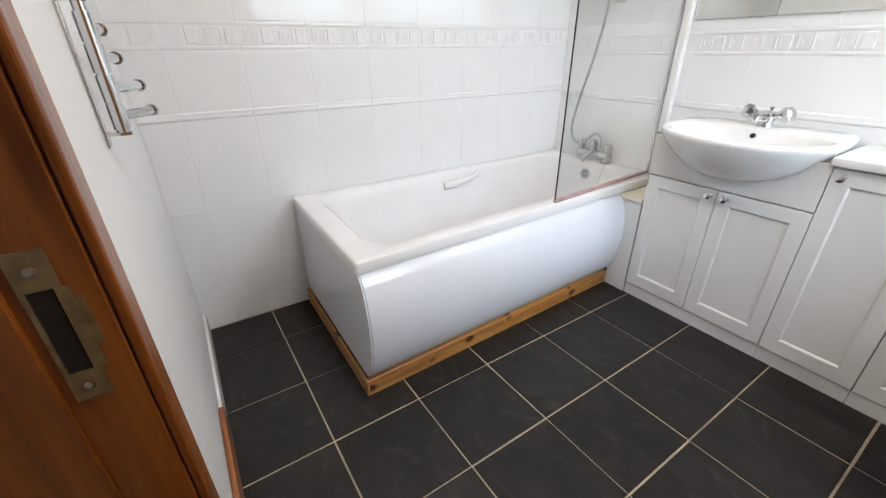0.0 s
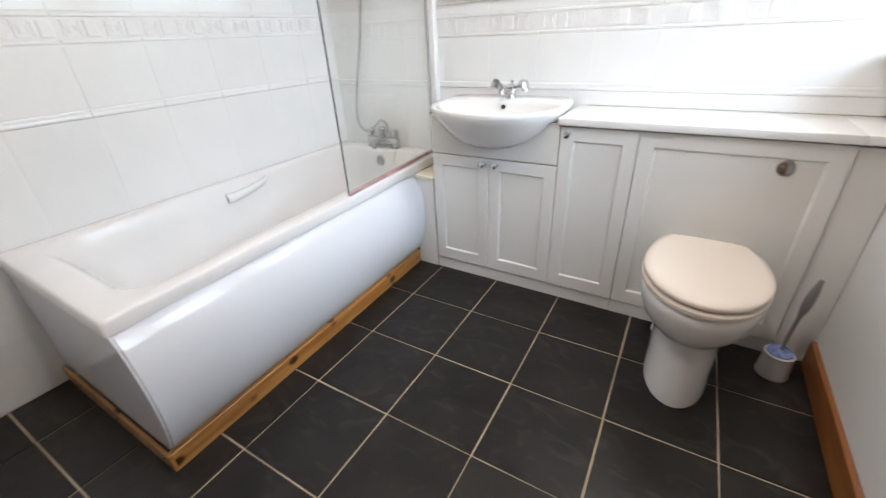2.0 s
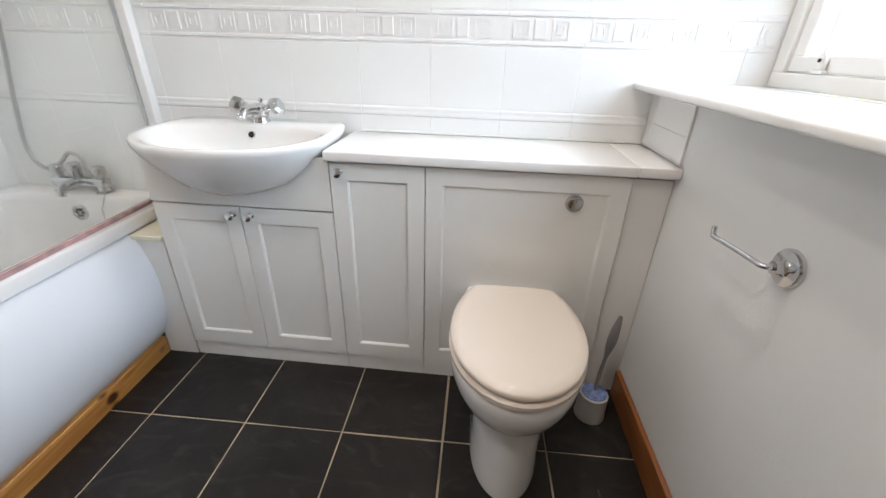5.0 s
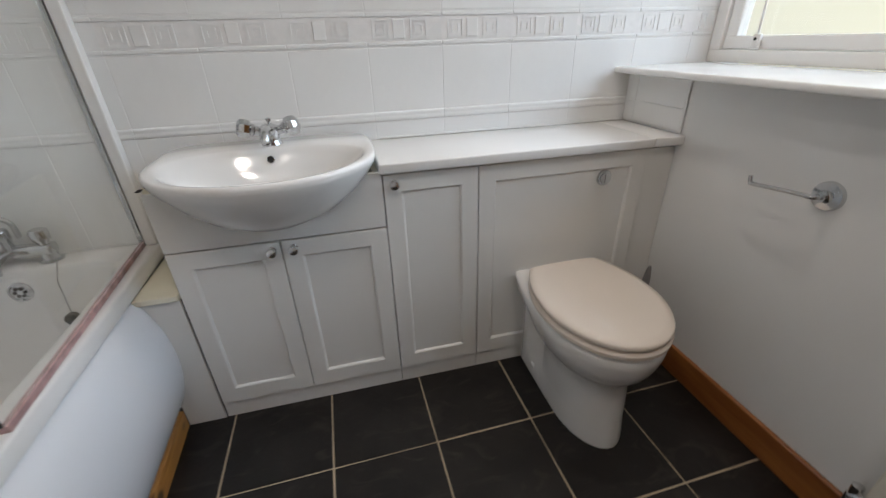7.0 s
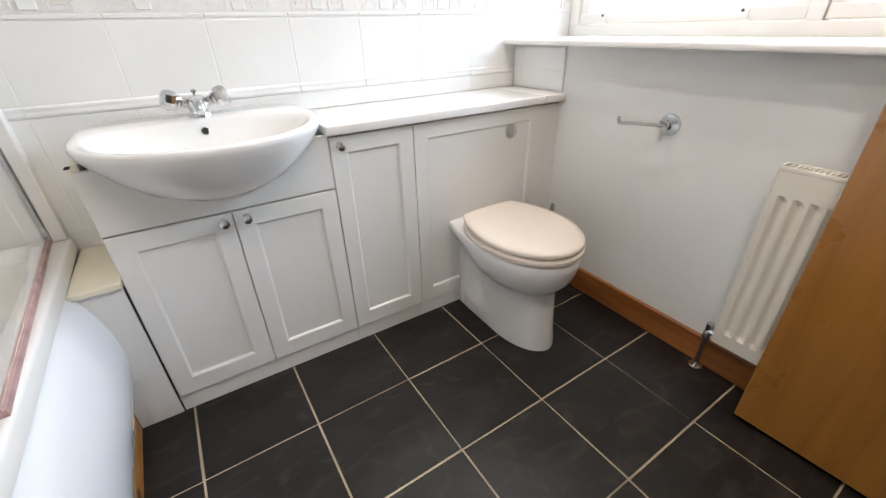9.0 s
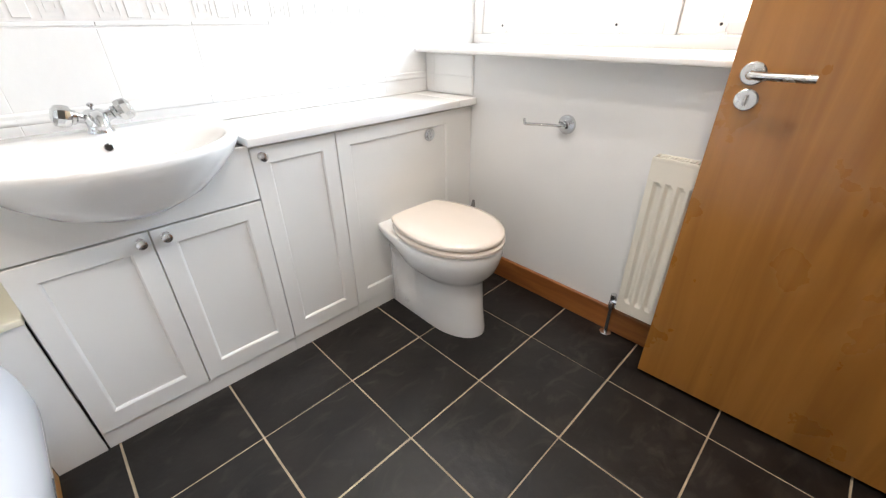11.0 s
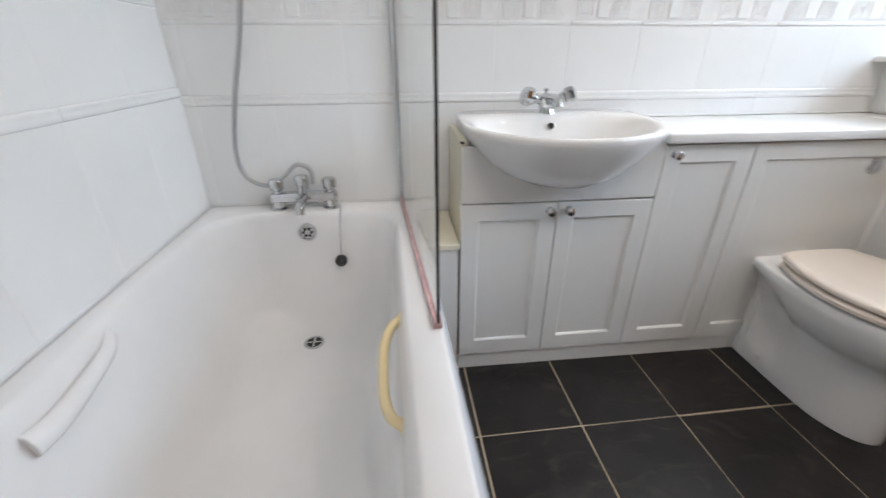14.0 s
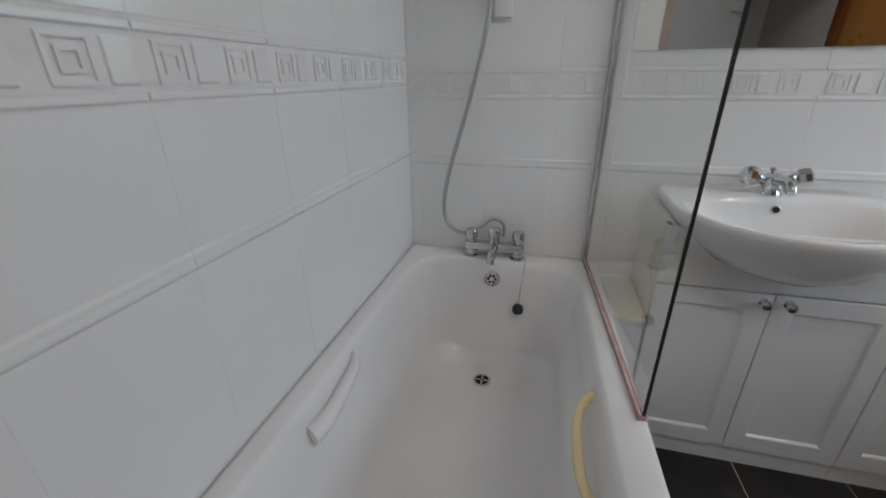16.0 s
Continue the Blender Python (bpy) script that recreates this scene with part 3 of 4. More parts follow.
Mesh().box(0.588, VY + 0.008, 0.0, 0.881, VY + 0.0195, 0.062).done("toe_board", UNIT, slim)
wcu = thing("toilet_cabinet", 1.2, 0.45, 0, "white boxed-in cistern unit with panelled front and chrome flush button", "cabinet")
Mesh().box(0.885, VY + 0.0205, 0.064, 1.485, YF - 0.002, 0.812).done("body", UNIT, wcu)
shaker(wcu, 0.883, 1.485, 0.066, 0.818, "front_panel")
Mesh().box(0.883, VY + 0.008, 0.0, 1.485, VY + 0.0195, 0.062).done("toe_board", UNIT, wcu)
m = Mesh().lathe([(0.027, -0.006), (0.027, 0.004), (0.024, 0.008), (0.019, 0.008), (0.018, 0.012), (0.002, 0.013)], (1.332, VY + 0.008, 0.730), (0, -1, 0), 28)
m.box(1.330, VY - 0.0065, 0.716, 1.334, VY - 0.003, 0.744)
m.done("flush_button", CHROME, wcu, smooth=True)
Mesh().box(1.487, VY + 0.012, 0.0, XR - 0.002, VY + 0.03, 0.812, 0.001).done("filler_panel", UNIT, wcu)

ledge = thing("boxed_ledge", -0.09, 0.45, 0, "cream boarded ledge filling the gap beside the bath", "ledge")
Mesh().box(-0.160, VY + 0.004, 0.0, -0.042, VY + 0.02, 0.502, 0.001).done("front_board", UNIT, ledge)
Mesh().box(-0.160, VY - 0.006, 0.503, -0.0385, YF - 0.003, 0.523, 0.004).done("top_board", CREAM, ledge)
# dark strip paints the shade in the joint beside the cabinet
Mesh().box(-0.042, VY + 0.012, 0.0, -0.0395, VY + 0.02, 0.502).done("gap_shade_strip", DARK, ledge)

worktop = thing("worktop", 1.1, 0.45, 0.82, "white rounded-edge worktop over the fitted units", "worktop")
m = Mesh().box(0.578, VY - 0.022, 0.824, 1.487, YF - 0.001, 0.855, 0.006, 4)
m.done("slab", COUNTER, worktop, smooth=True)
m = Mesh().box(1.4875, VY - 0.021, 0.824, XR - 0.001, YF - 0.001, 0.8545, 0.005, 4)
m.done("end_slab", COUNTER, worktop, smooth=True)
Mesh().box(0.62, YF - 0.008, 0.856, XR - 0.001, YF - 0.001, 0.862, 0.002).done("sealant_bead", GLOSS, worktop)

# basin
basin = thing("basin", 0.28, 0.35, 0.88, "white semi-recessed ceramic basin with rounded front", "basin")
BCX, BCY = 0.274, 0.350


def d_ring(sx, front, back, z, cx=BCX, cy=BCY, n=56, pw=5.0):
    pts = []
    for k in range(n):
        a = 6.28319 * k / n
        c, s = math.cos(a), math.sin(a)
        if s < 0:
            pts.append((cx + sx * c, cy + front * s, z))
        else:
            e = 2 / pw
            pts.append((cx + sx * math.copysign(abs(c) ** (0.3 if pw > 4 else 2 / 2.6), c), cy + back * abs(s) ** e, z))
    return pts


ZB = 0.882
rg = [d_ring(0.05, 0.09, 0.04, ZB - 0.172), d_ring(0.125, 0.135, 0.06, ZB - 0.165), d_ring(0.190, 0.175, 0.09, ZB - 0.138), d_ring(0.243, 0.208, 0.14, ZB - 0.095),
      d_ring(0.286, 0.236, 0.20, ZB - 0.050), d_ring(0.302, 0.250, 0.232, ZB - 0.024), d_ring(0.305, 0.252, 0.235, ZB - 0.012), d_ring(0.303, 0.250, 0.233, ZB - 0.005), d_ring(0.297, 0.245, 0.229, ZB - 0.002),
      d_ring(0.280, 0.230, 0.118, ZB - 0.004, pw=2.2), d_ring(0.270, 0.221, 0.108, ZB - 0.009, pw=2.1), d_ring(0.257, 0.208, 0.098, ZB - 0.024, pw=2.0), d_ring(0.215, 0.168, 0.076, ZB - 0.06, pw=2.0),
      d_ring(0.165, 0.125, 0.050, ZB - 0.10, pw=2.0), d_ring(0.10, 0.08, 0.03, ZB - 0.122, pw=2.0), d_ring(0.02, 0.02, 0.02, ZB - 0.13, pw=2.0)]
rise = lambda p, k: 0.010 * max(0.0, min(1.0, (p[1] - 0.16) / 0.34)) * (0.0 if k < 4 else 0.5 if k < 6 else 1.0)
rg = [[(p[0], p[1], p[2] + rise(p, k)) for p in r] for k, r in enumerate(rg)]
Mesh().rings(rg).done("bowl", CERAM, basin, smooth=True, angle=70)
m = Mesh().lathe([(0.0115, -0.006), (0.0115, 0.002), (0.0095, 0.003), (0.009, 0.001)], (0.273, 0.436, 0.856), (0, -1, 0.35), 18)
m.done("overflow_ring", CHROME, basin, smooth=True)
Mesh().lathe([(0.0092, 0), (0.0092, 0.0036), (0.001, 0.0037)], (0.273, 0.436, 0.856), (0, -1, 0.35), 14).done("overflow_hole", DARK, basin)
Mesh().lathe([(0.021, 0), (0.021, 0.004), (0.017, 0.006), (0.002, 0.004)], (BCX, BCY - 0.02, ZB - 0.130), (0, 0, 1), 20).done("waste", CHROME, basin, smooth=True)
Mesh().box(-0.040, VY - 0.006, 0.8375, -0.030, VY + 0.015, 0.8405).done("bracket", DARK, basin)

tap = thing("basin_mixer_tap", 0.285, 0.52, ZB, "chrome monobloc basin mixer with two clear-capped heads", "tap")
TX, TY = 0.276, 0.505
ZB += 0.006
m = Mesh().lathe([(0.031, -0.012), (0.031, 0.004), (0.027, 0.009), (0.027, 0.028), (0.032, 0.038), (0.030, 0.052), (0.016, 0.060), (0.004, 0.061)], (TX, TY, ZB), (0, 0, 1), 24)
m.tube([(TX, TY, ZB + 0.035), (TX, TY - 0.05, ZB + 0.048), (TX, TY - 0.095, ZB + 0.045), (TX, TY - 0.112, ZB + 0.026)], lambda f: 0.017 - 0.004 * f, 14)
for s in (-1, 1):
    m.lathe([(0.015, 0), (0.014, 0.03), (0.019, 0.034), (0.019, 0.042)], (TX + s * 0.012, TY, ZB + 0.036), (s, -0.20, 0.30), 18)
m.lathe([(0.003, 0), (0.003, 0.008), (0.008, 0.011), (0.008, 0.018), (0.002, 0.021)], (TX, TY + 0.02, ZB + 0.055), (0, 0, 1), 12)
m.done("body", CHROME, tap, smooth=True)
for s in (-1, 1):
    m = Mesh()
    d = Vector((s, -0.20, 0.30)).normalized()
    m.lathe([(0.019, 0), (0.028, 0.005), (0.030, 0.018), (0.028, 0.032), (0.017, 0.039), (0.002, 0.040)], Vector((TX + s * 0.012, TY, ZB + 0.036)) + d * 0.042, d, 8)
    m.done("head", CHROME, tap)

# ---- toilet ----
toilet = thing("toilet", 1.176, 0.1, 0, "white back-to-wall toilet with closed cream-toned seat", "toilet")


def pan_ring(hw, front, hb, z, yc=0.02, yb=VY + 0.017, n=16, cx=1.176, waist=0.0):
    pts = []
    for k in range(2 * n + 1):
        a = math.pi * k / (2 * n)
        pts.append((cx + hw * math.cos(a), yc - (yc - front) * math.sin(a), z))
    for k in range(1, 7):
        f = k / 6
        e = (1 - math.sqrt(1 - f * f * (1 - (hb / hw) ** 2))) * hw / (hw - hb) if hb < hw * 0.98 else f
        pts.append((cx - (hw + (hb - hw) * e) + waist * (k in (3, 4)), yc + (yb - yc) * f, z))
    for k in range(6, 0, -1):
        f = k / 6
        e = (1 - math.sqrt(1 - f * f * (1 - (hb / hw) ** 2))) * hw / (hw - hb) if hb < hw * 0.98 else f
        pts.append((cx + (hw + (hb - hw) * e) - waist * (k in (3, 4)), yc + (yb - yc) * f, z))
    return pts


rg = [pan_ring(0.104, -0.168, 0.100, 0.001), pan_ring(0.106, -0.168, 0.100, 0.02), pan_ring(0.102, -0.158, 0.098, 0.085), pan_ring(0.102, -0.156, 0.098, 0.10, waist=0.022), pan_ring(0.104, -0.148, 0.096, 0.19, waist=0.026), pan_ring(0.107, -0.145, 0.094, 0.240, waist=0.028), pan_ring(0.116, -0.152, 0.094, 0.256, waist=0.028),
      pan_ring(0.138, -0.172, 0.094, 0.276, waist=0.028), pan_ring(0.161, -0.196, 0.096, 0.308, waist=0.02), pan_ring(0.174, -0.210, 0.104, 0.345), pan_ring(0.179, -0.216, 0.134, 0.372), pan_ring(0.180, -0.217, 0.142, 0.380), pan_ring(0.180, -0.217, 0.143, 0.402), pan_ring(0.177, -0.214, 0.141, 0.408), pan_ring(0.169, -0.206, 0.134, 0.411)]
Mesh().rings(rg).done("pan", CERAM, toilet, smooth=True, angle=60)
Mesh().box(1.176 - 0.106, VY - 0.032, 0.001, 1.176 + 0.106, VY - 0.0015, 0.374, 0.012, 3).done("rear_flange", CERAM, toilet, smooth=True)
m = Mesh()
m.rings([pan_ring(h, f, b, z, yb=0.215) for h, f, b, z in ((0.174, -0.213, 0.124, 0.416), (0.184, -0.223, 0.132, 0.420), (0.185, -0.224, 0.133, 0.431), (0.179, -0.217, 0.127, 0.437))])
m.done("seat", SEATM, toilet, smooth=True, angle=50)
m = Mesh()
m.rings([pan_ring(h, f, b, z, yb=0.220) for h, f, b, z in ((0.166, -0.201, 0.118, 0.4425), (0.181, -0.219, 0.130, 0.4465), (0.183, -0.221, 0.131, 0.456), (0.179, -0.216, 0.127, 0.463), (0.156, -0.190, 0.108, 0.4675), (0.09, -0.115, 0.06, 0.4705))])
m.done("lid", SEATM, toilet, smooth=True, angle=50)
for dx in (-0.075, 0.075):
    m = Mesh().lathe([(0.012, 0), (0.012, 0.03), (0.009, 0.036), (0.002, 0.037)], (1.176 + dx, 0.232, 0.409), (0, 0, 1), 16)
    m.done("hinge", CERAM, toilet, smooth=True)
for dx in (-1, 1):
    m = Mesh().lathe([(0.013, -0.01), (0.013, 0.004), (0.010, 0.009), (0.002, 0.010)], (1.176 + dx * 0.098, 0.19, 0.05), (dx, 0, 0), 14)
    m.done("fixing_cap", CERAM, toilet, smooth=True)

# toilet brush
brush = thing("toilet_brush", 1.484, 0.178, 0, "grey toilet brush standing in a round patterned holder", "toilet brush")
BXX, BYY = 1.484, 0.178
Mesh().lathe([(0.050, 0.001), (0.052, 0.006), (0.050, 0.02), (0.046, 0.09), (0.047, 0.098), (0.043, 0.102), (0.010, 0.103)], (BXX, BYY, 0), (0, 0, 1), 28).done("holder", GREYP, brush, smooth=True)
Mesh().lathe([(0.041, 0), (0.040, 0.004), (0.012, 0.010), (0.010, 0.012)], (BXX, BYY, 0.1025), (0, 0, 1), 24).done("lid", BLUEP, brush, smooth=True)
Mesh().tube([(BXX, BYY, 0.11), (BXX + 0.004, BYY + 0.003, 0.2), (BXX + 0.012, BYY + 0.007, 0.29), (BXX + 0.024, BYY + 0.012, 0.41)], lambda f: 0.006 + (0.009 * math.sin(math.pi * min(1, max(0, (f - 0.55) / 0.45))) if f > 0.55 else 0), 12, 10).done("handle", DGREY, brush, smooth=True)

# toilet roll holder
roll = thing("toilet_roll_holder", XR, -0.189, 0.800, "chrome empty toilet roll holder on the wall", "holder")
m = Mesh().lathe([(0.036, 0.0), (0.036, 0.005), (0.033, 0.010), (0.016, 0.012), (0.012, 0.018), (0.012, 0.03)], (XR - 0.0005, -0.194, 0.803), (-1, 0, 0), 32)
m.tube([(XR - 0.02, -0.194, 0.803), (XR - 0.038, -0.194, 0.803), (XR - 0.048, -0.184, 0.803), (XR - 0.05, -0.164, 0.803), (XR - 0.05, -0.099, 0.797), (XR - 0.05, -0.041, 0.791), (XR - 0.05, -0.033, 0.793), (XR - 0.05, -0.029, 0.811)], 0.0055, 12)
m.done("arm", CHROME, roll, smooth=True)

# radiator
rad = thing("radiator", 1.56, -0.85, 0.16, "cream enamelled panel radiator with slotted top grille", "radiator")
RY0, RY1, RZ0, RZ1, RX = -1.08, -0.556, 0.165, 0.762, 1.519
n, pitch = 14, (RY1 - RY0 - 0.022) / 14
cols = [(RY0, 0.0), (RY0 + 0.010, 0.0)]
for k in range(n):
    b = RY0 + 0.012 + k * pitch
    cols += [(b + pitch * 0.30, 0.008), (b + pitch * 0.46, 0.008), (b + pitch * 0.74, 0.0), (b + pitch - 0.002, 0.0)]
cols += [(RY1, 0.0)]
zs = [(RZ0, 0), (RZ0 + 0.045, 0), (RZ0 + 0.06, 1), (RZ1 - 0.085, 1), (RZ1 - 0.07, 0), (RZ1, 0)]
rows = [[(RX + d * f, y, z) for y, d in cols] for z, f in zs]
m = Mesh()
m.rings(rows, False, False, cyclic=False)
m.box(RX + 0.0135, RY0, RZ0 + 0.005, RX + 0.022, RY1, RZ1 - 0.004)
m.box(RX - 0.0005, RY1 - 0.002, RZ0, RX + 0.052, RY1 + 0.002, RZ1 + 0.006, 0.001).box(RX - 0.0005, RY0 - 0.002, RZ0, RX + 0.052, RY0 + 0.002, RZ1 + 0.006, 0.001)
m.box(RX - 0.001, RY0, RZ1 - 0.004, RX + 0.005, RY1, RZ1 + 0.008, 0.002).box(RX + 0.047, RY0, RZ1 - 0.004, RX + 0.052, RY1, RZ1 + 0.008, 0.001)
k = RY0 + 0.01
while k < RY1 - 0.015:
    m.box(RX + 0.004, k, RZ1, RX + 0.048, k + 0.0065, RZ1 + 0.005)
    k += 0.0115
m.done("panel", RADM, rad)
# dark sheet under the slats paints the shade inside the radiator
Mesh().box(RX + 0.006, RY0 + 0.004, RZ1 - 0.012, RX + 0.046, RY1 - 0.004, RZ1 - 0.008).done("grille_shade_strip", DARK, rad)
m = Mesh().box(RX + 0.05, RY0 + 0.05, RZ0 + 0.1, XR - 0.0005, RY0 + 0.08, RZ1 - 0.1)
m.done("bracket", RADM, rad)
m = Mesh().box(RX + 0.05, RY1 - 0.08, RZ0 + 0.1, XR - 0.0005, RY1 - 0.05, RZ1 - 0.1)
m.done("bracket", RADM, rad)
m = Mesh().tube([(1.565, -0.523, 0.001), (1.565, -0.523, 0.14)], 0.0075, 12, 0)
m.lathe([(0.024, 0), (0.024, 0.003), (0.012, 0.007)], (1.565, -0.523, 0.001), (0, 0, 1), 18)
m.lathe([(0.013, 0), (0.013, 0.03), (0.010, 0.034), (0.012, 0.05), (0.012, 0.064), (0.004, 0.067)], (1.565, -0.523, 0.13), (0, 0, 1), 14)
m.lathe([(0.012, 0), (0.012, 0.02), (0.015, 0.022), (0.015, 0.04)], (1.565, -0.523, 0.165), (0, -1, 0), 8)
m.done("valve", CHROME, rad, smooth=True)

# swivel towel rail on the door wall
rail = thing("towel_rail", -0.2, YN, 1.15, "chrome swivel-arm towel rail on the door wall", "towel rail")
RX0 = -0.04
m = Mesh().box(RX0 - 0.014, YN + 0.0005, 1.015, RX0 + 0.014, YN + 0.005, 1.32, 0.002)
for zz in (1.04, 1.268):
    m.box(RX0 - 0.012, YN + 0.004, zz - 0.003, RX0 + 0.012, YN + 0.046, zz + 0.003, 0.001)
m.tube([(RX0, YN + 0.033, 1.037), (RX0, YN + 0.033, 1.272)], 0.012, 14, 0)
for k, (zz, ang) in enumerate(((1.072, 34), (1.122, 28), (1.174, 12), (1.225, 6))):
    dx, dy = -math.cos(radians(ang)), math.sin(radians(ang))
    m.lathe([(0.015, -0.024), (0.015, 0.024)], (RX0, YN + 0.033, zz), (0, 0, 1), 14)
    m.tube([(RX0, YN + 0.033, zz), (RX0 + 0.095 * dx, YN + 0.033 + 0.095 * dy, zz)], 0.0095, 12, 0)
    m.lathe([(0.0125, 0), (0.0125, 0.006), (0.005, 0.009)], (RX0 + 0.095 * dx, YN + 0.033 + 0.095 * dy, zz), (dx, dy, 0), 12)
m.done("arms", CHROME, rail, smooth=True)

# mirror
mir = thing("mirror", 0.6, YF, 1.6, "plain frameless wall mirror above the tiled splashback", "mirror")
Mesh().box(-0.158, YF - 0.009, 1.290, 1.86, YF - 0.003, 2.05, 0.001).done("glass", MIRROR, mir)

# ceiling downlights
for sx, sy, watts in SPOTS:
    d = thing("downlight", sx, sy, ZC, "small round recessed ceiling downlight, lit", "lamp", "ceiling downlights")
    Mesh().lathe([(0.048, 0), (0.048, -0.004), (0.036, -0.006), (0.036, 0.0)], (sx, sy, ZC), (0, 0, 1), 24).done("bezel", CHROME, d, smooth=True)

# ---- wall tiles ----
CACHE = {}


def slab_mesh(w, h, t, ch, mat, key="tile"):
    """A bevelled tile: width along x, height along y, face towards +z."""
    k = (key, round(w, 4), round(h, 4))
    if k not in CACHE:
        g = 0.0006 if key == "tile" else 0.0033
        a, b = w / 2 - g, h / 2 - g
        def rc(i, z):
            return [(-a + i, -b + i, z), (a - i, -b + i, z), (a - i, b - i, z), (-a + i, b - i, z)]
        o = Mesh().rings([rc(0, 0), rc(0, t - ch), rc(ch * 0.3, t - ch * 0.3), rc(ch * 1.2, t)], close_start=False).done("tmp", mat, smooth=False)
        CACHE[k] = o.data
        bpy.data.objects.remove(o)
    return CACHE[k]


def border_mesh(w, h, mat):
    """Relief border tile: nested squares between blank raised blocks, with beads above and below."""
    k = ("border", round(w, 4))
    if k not in CACHE:
        m = Mesh()
        a = w / 2 - 0.0011
        m.box(-a, -h / 2 + 0.001, 0, a, h / 2 - 0.001, 0.006)
        for s in (-1, 1):
            m.box(-a, s * (h / 2 - 0.011) - 0.006, 0.005, a, s * (h / 2 - 0.011) + 0.006, 0.0092, 0.0025, 2)
        for c in (-0.25, 0.25):
            cx = c * w - 0.016
            if abs(cx) + 0.02 < a:
                q, e = 0.027, 0.005
                for x0, y0, x1, y1 in ((cx - q, -q, cx - q + e, q), (cx + q - e, -q, cx + q, q), (cx - q + e, q - e, cx + q - e, q), (cx - q + e, -q, cx + q - e, -q + e)):
                    m.box(x0, y0, 0.005, x1, y1, 0.0092)
                q = 0.014
                for x0, y0, x1, y1 in ((cx - q, -q, cx - q + e, q), (cx + q - e, -q, cx + q, q), (cx - q + e, q - e, cx + q - e, q), (cx - q + e, -q, cx + q - e, -q + e)):
                    m.box(x0, y0, 0.005, x1, y1, 0.0092)
            bx = cx + 0.058
            if bx + 0.02 < a:
                m.box(bx - 0.019, -0.027, 0.005, bx + 0.019, 0.027, 0.0098, 0.0016, 1)
        o = m.done("tmp", mat)
        CACHE[k] = o.data
        bpy.data.objects.remove(o)
    return CACHE[k]


def dado_mesh(w, h, mat):
    k = ("dado", round(w, 4))
    if k not in CACHE:
        a = w / 2 - 0.0008
        pr = [(-h / 2, 0), (-h / 2, 0.006), (-h / 2 + 0.004, 0.0098), (-h / 2 + 0.009, 0.0115), (-h / 2 + 0.016, 0.0090), (h / 2 - 0.014, 0.0088), (h / 2 - 0.008, 0.0112), (h / 2 - 0.003, 0.0098), (h / 2, 0.006), (h / 2, 0)]
        o = Mesh().rings([[(-a, y, z) for y, z in pr], [(a, y, z) for y, z in pr]]).done("tmp", mat, smooth=True, angle=50)
        CACHE[k] = o.data
        bpy.data.objects.remove(o)
    return CACHE[k]


ROWS = [(0.0, 0.25, "tile"), (0.25, 0.58, "tile"), (0.58, 0.942, "tile"), (0.942, 0.974, "dado"), (0.974, 1.186, "tile"), (1.186, 1.292, "border"), (1.292, 1.62, "tile"), (1.62, 1.96, "tile"), (1.96, ZC, "tile")]


def tile_wall(wall, to_world, u0, u1, first, width, rows, keep=None):
    """Lays tiles on a wall; u runs along the wall from u0 to u1, with a joint at first."""
    joints = sorted({u0, u1} | {first + width * k for k in range(-20, 21) if u0 + 0.015 < first + width * k < u1 - 0.015})
    for z0, z1, kind in rows:
        for a, b in zip(joints, joints[1:]):
            if keep and not keep(a, b, z0, z1):
                continue
            w, h = b - a, z1 - z0
            me = slab_mesh(w, h, 0.007, 0.0013, TILE) if kind == "tile" else border_mesh(w, h, TILE) if kind == "border" else dado_mesh(w, h, TILE)
            o = new("dado_tile" if kind == "dado" else "border_tile" if kind == "border" else "tile", me)
            o.parent = wall
            o.matrix_basis = to_world((a + b) / 2, (z0 + z1) / 2) @ pose(0, 0, 0, random.uniform(-0.12, 0.12), random.uniform(-0.12, 0.12), 0)


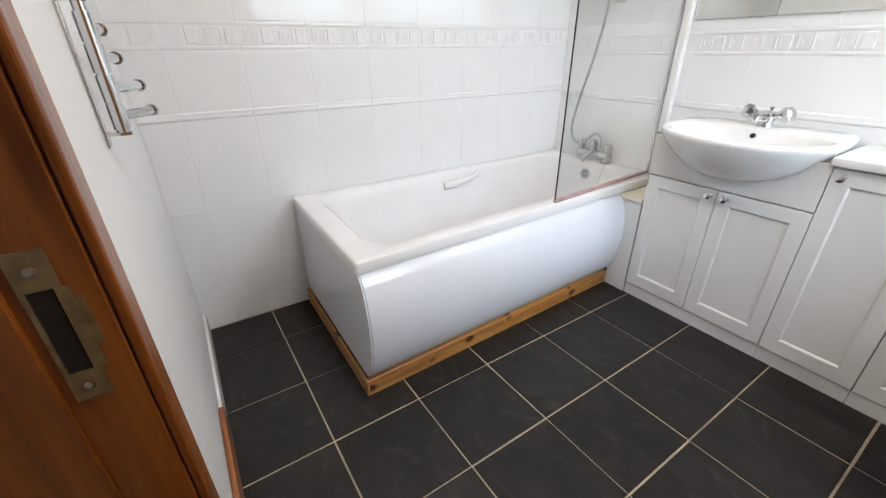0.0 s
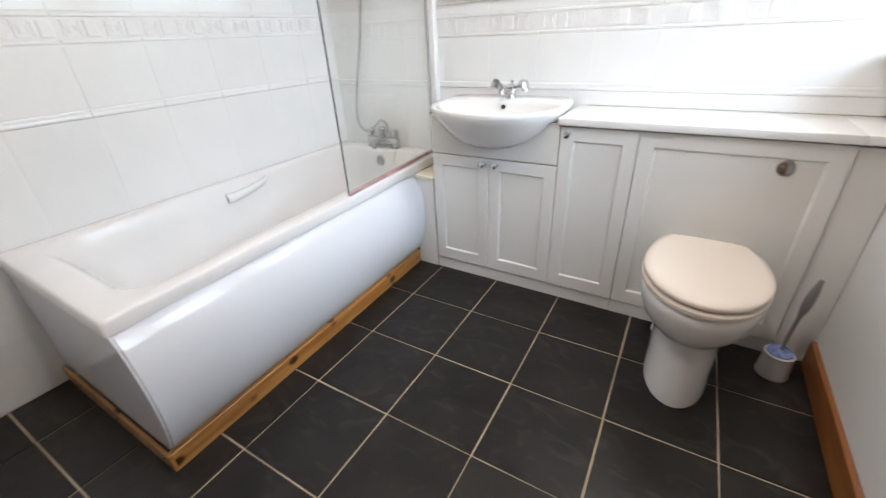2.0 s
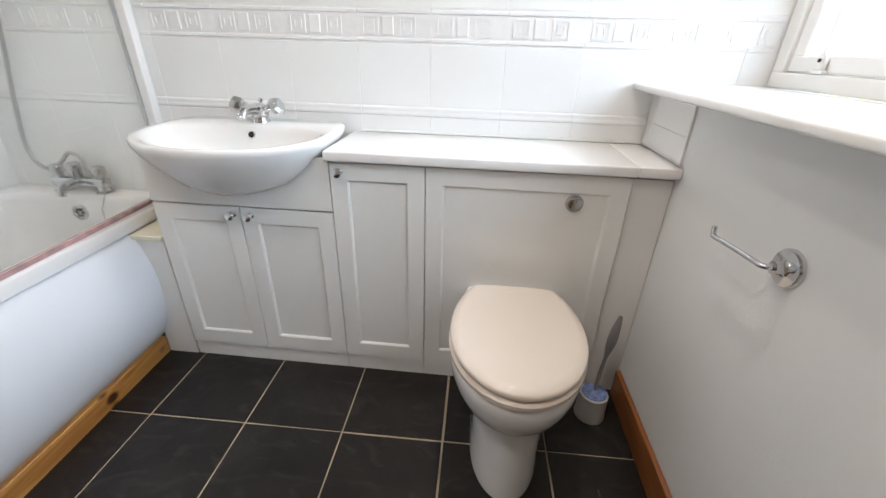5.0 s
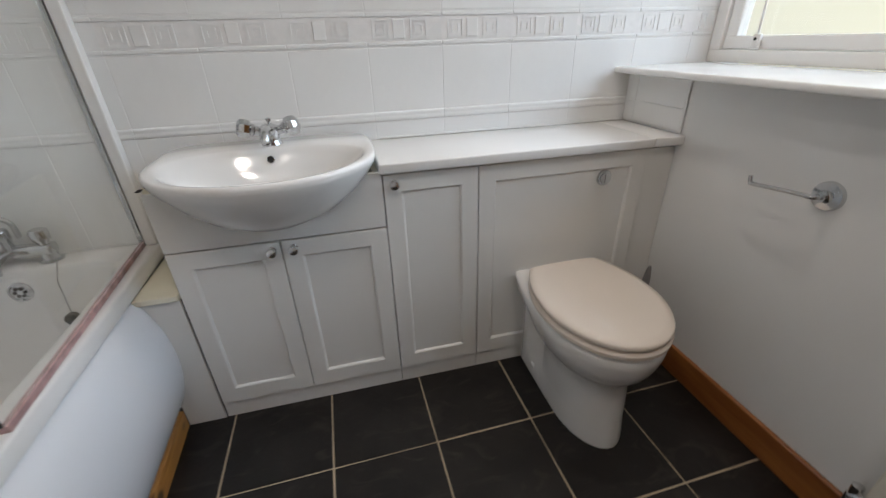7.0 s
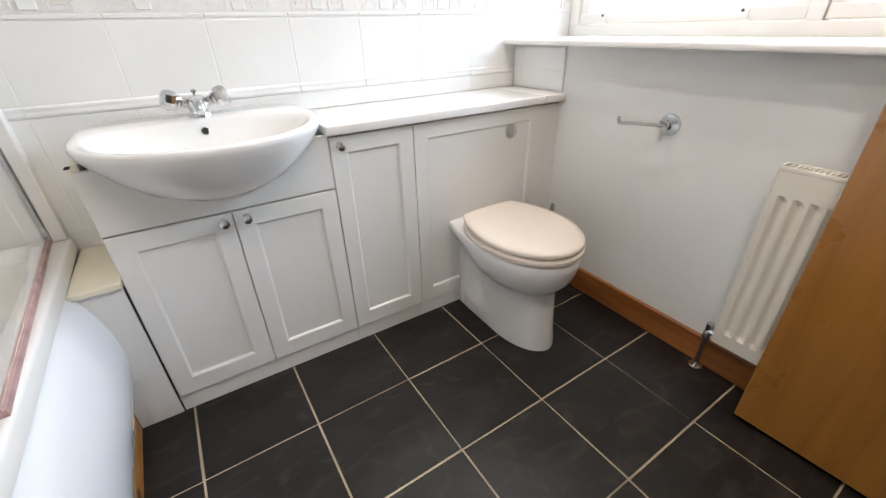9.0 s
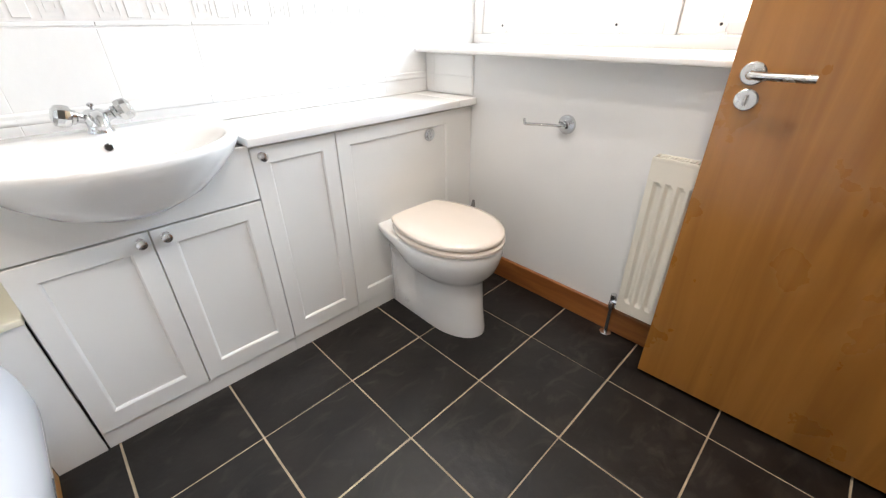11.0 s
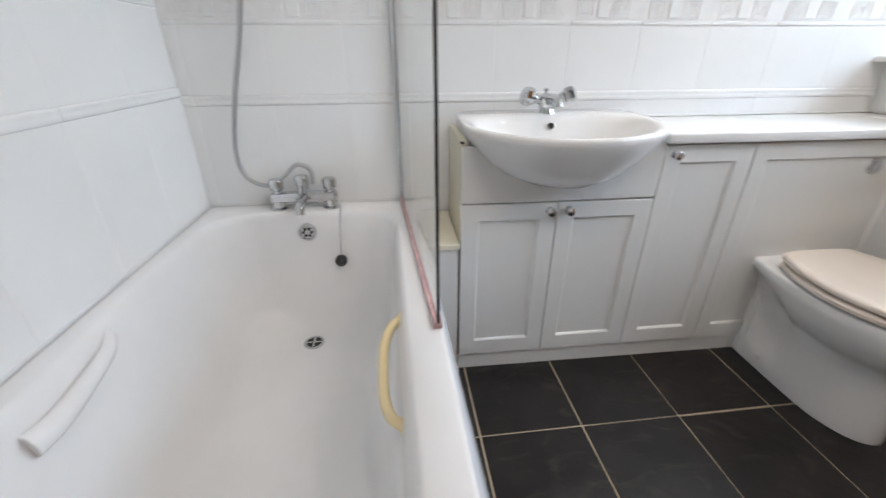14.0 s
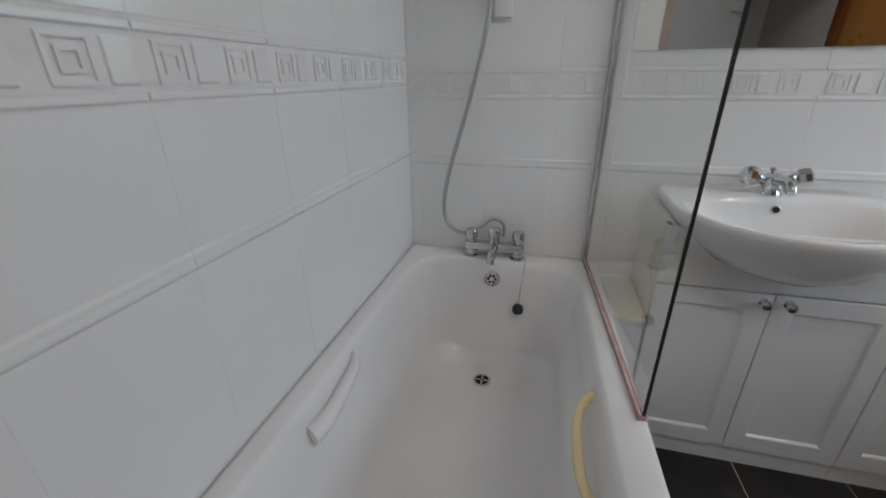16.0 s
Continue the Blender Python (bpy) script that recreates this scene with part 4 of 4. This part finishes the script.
north = lambda u, z: pose(u, YF + 0.007, z) @ Matrix(((1, 0, 0, 0), (0, 0, -1, 0), (0, 1, 0, 0), (0, 0, 0, 1)))
west = lambda u, z: pose(XL - 0.007, u, z) @ Matrix(((0, 0, 1, 0), (1, 0, 0, 0), (0, 1, 0, 0), (0, 0, 0, 1)))
east = lambda u, z: pose(XR, u, z) @ Matrix(((0, 0, -1, 0), (-1, 0, 0, 0), (0, 1, 0, 0), (0, 0, 0, 1)))
NROWS = [(0.0, 0.25, "tile"), (0.25, 0.58, "tile"), (0.58, 0.913, "tile"), (0.913, 0.946, "dado"), (0.946, 1.143, "tile"), (1.143, 1.247, "border"), (1.247, 1.60, "tile"), (1.60, 1.94, "tile"), (1.94, ZC, "tile")]
tile_wall(wall_north, north, XL, XW, 0.117, TW, NROWS, keep=lambda a, b, z0, z1: not (a > -0.03 and b < 1.60 and z1 < 0.6) and not (a > 1.58 and z1 < 1.0))
tile_wall(wall_west, west, YN, YF, -0.440, 0.265, ROWS)
tile_wall(wall_east, east, VY + 0.01, YF, 3.0, TW, rows=[(0.862, 0.935, "tile"), (0.935, 1.022, "tile")])
setting(Mesh().box(XR - 0.0052, VY + 0.010, 0.857, XR - 0.0006, YF - 0.002, 1.024).done("trim", GROUT), "white grout bed behind the return tiles", "trim")
setting(Mesh().box(XR - 0.008, VY + 0.002, 0.857, XR - 0.0005, VY + 0.009, 1.024, 0.002).done("trim", GROUT), "white sealant strip at the tile edge", "trim")

# ---- floor tiles ----
FP, FX, FY, TURN = 0.331, -0.008, -0.008, 0.8  # pitch, first joints and the slight turn of the grid


def cuts(lo, hi, o):
    return sorted({lo, hi} | {o + FP * k for k in range(-12, 12) if lo + 0.02 < o + FP * k < hi - 0.02})


xs, ys = cuts(XL - 0.02, XR + 0.02, FX), cuts(YN - 0.25, YF + 0.02, FY)
for xa, xb in zip(xs, xs[1:]):
    for ya, yb in zip(ys, ys[1:]):
        o = new("tile", slab_mesh(xb - xa, yb - ya, 0.004, 0.0012, SLATE, "floor"))
        o.parent = floor
        o.matrix_basis = pose(0, 0, 0, 0, 0, TURN) @ pose((xa + xb) / 2 + random.uniform(-0.001, 0.001), (ya + yb) / 2 + random.uniform(-0.001, 0.001), -0.004, 0, 0, random.uniform(-0.15, 0.15))
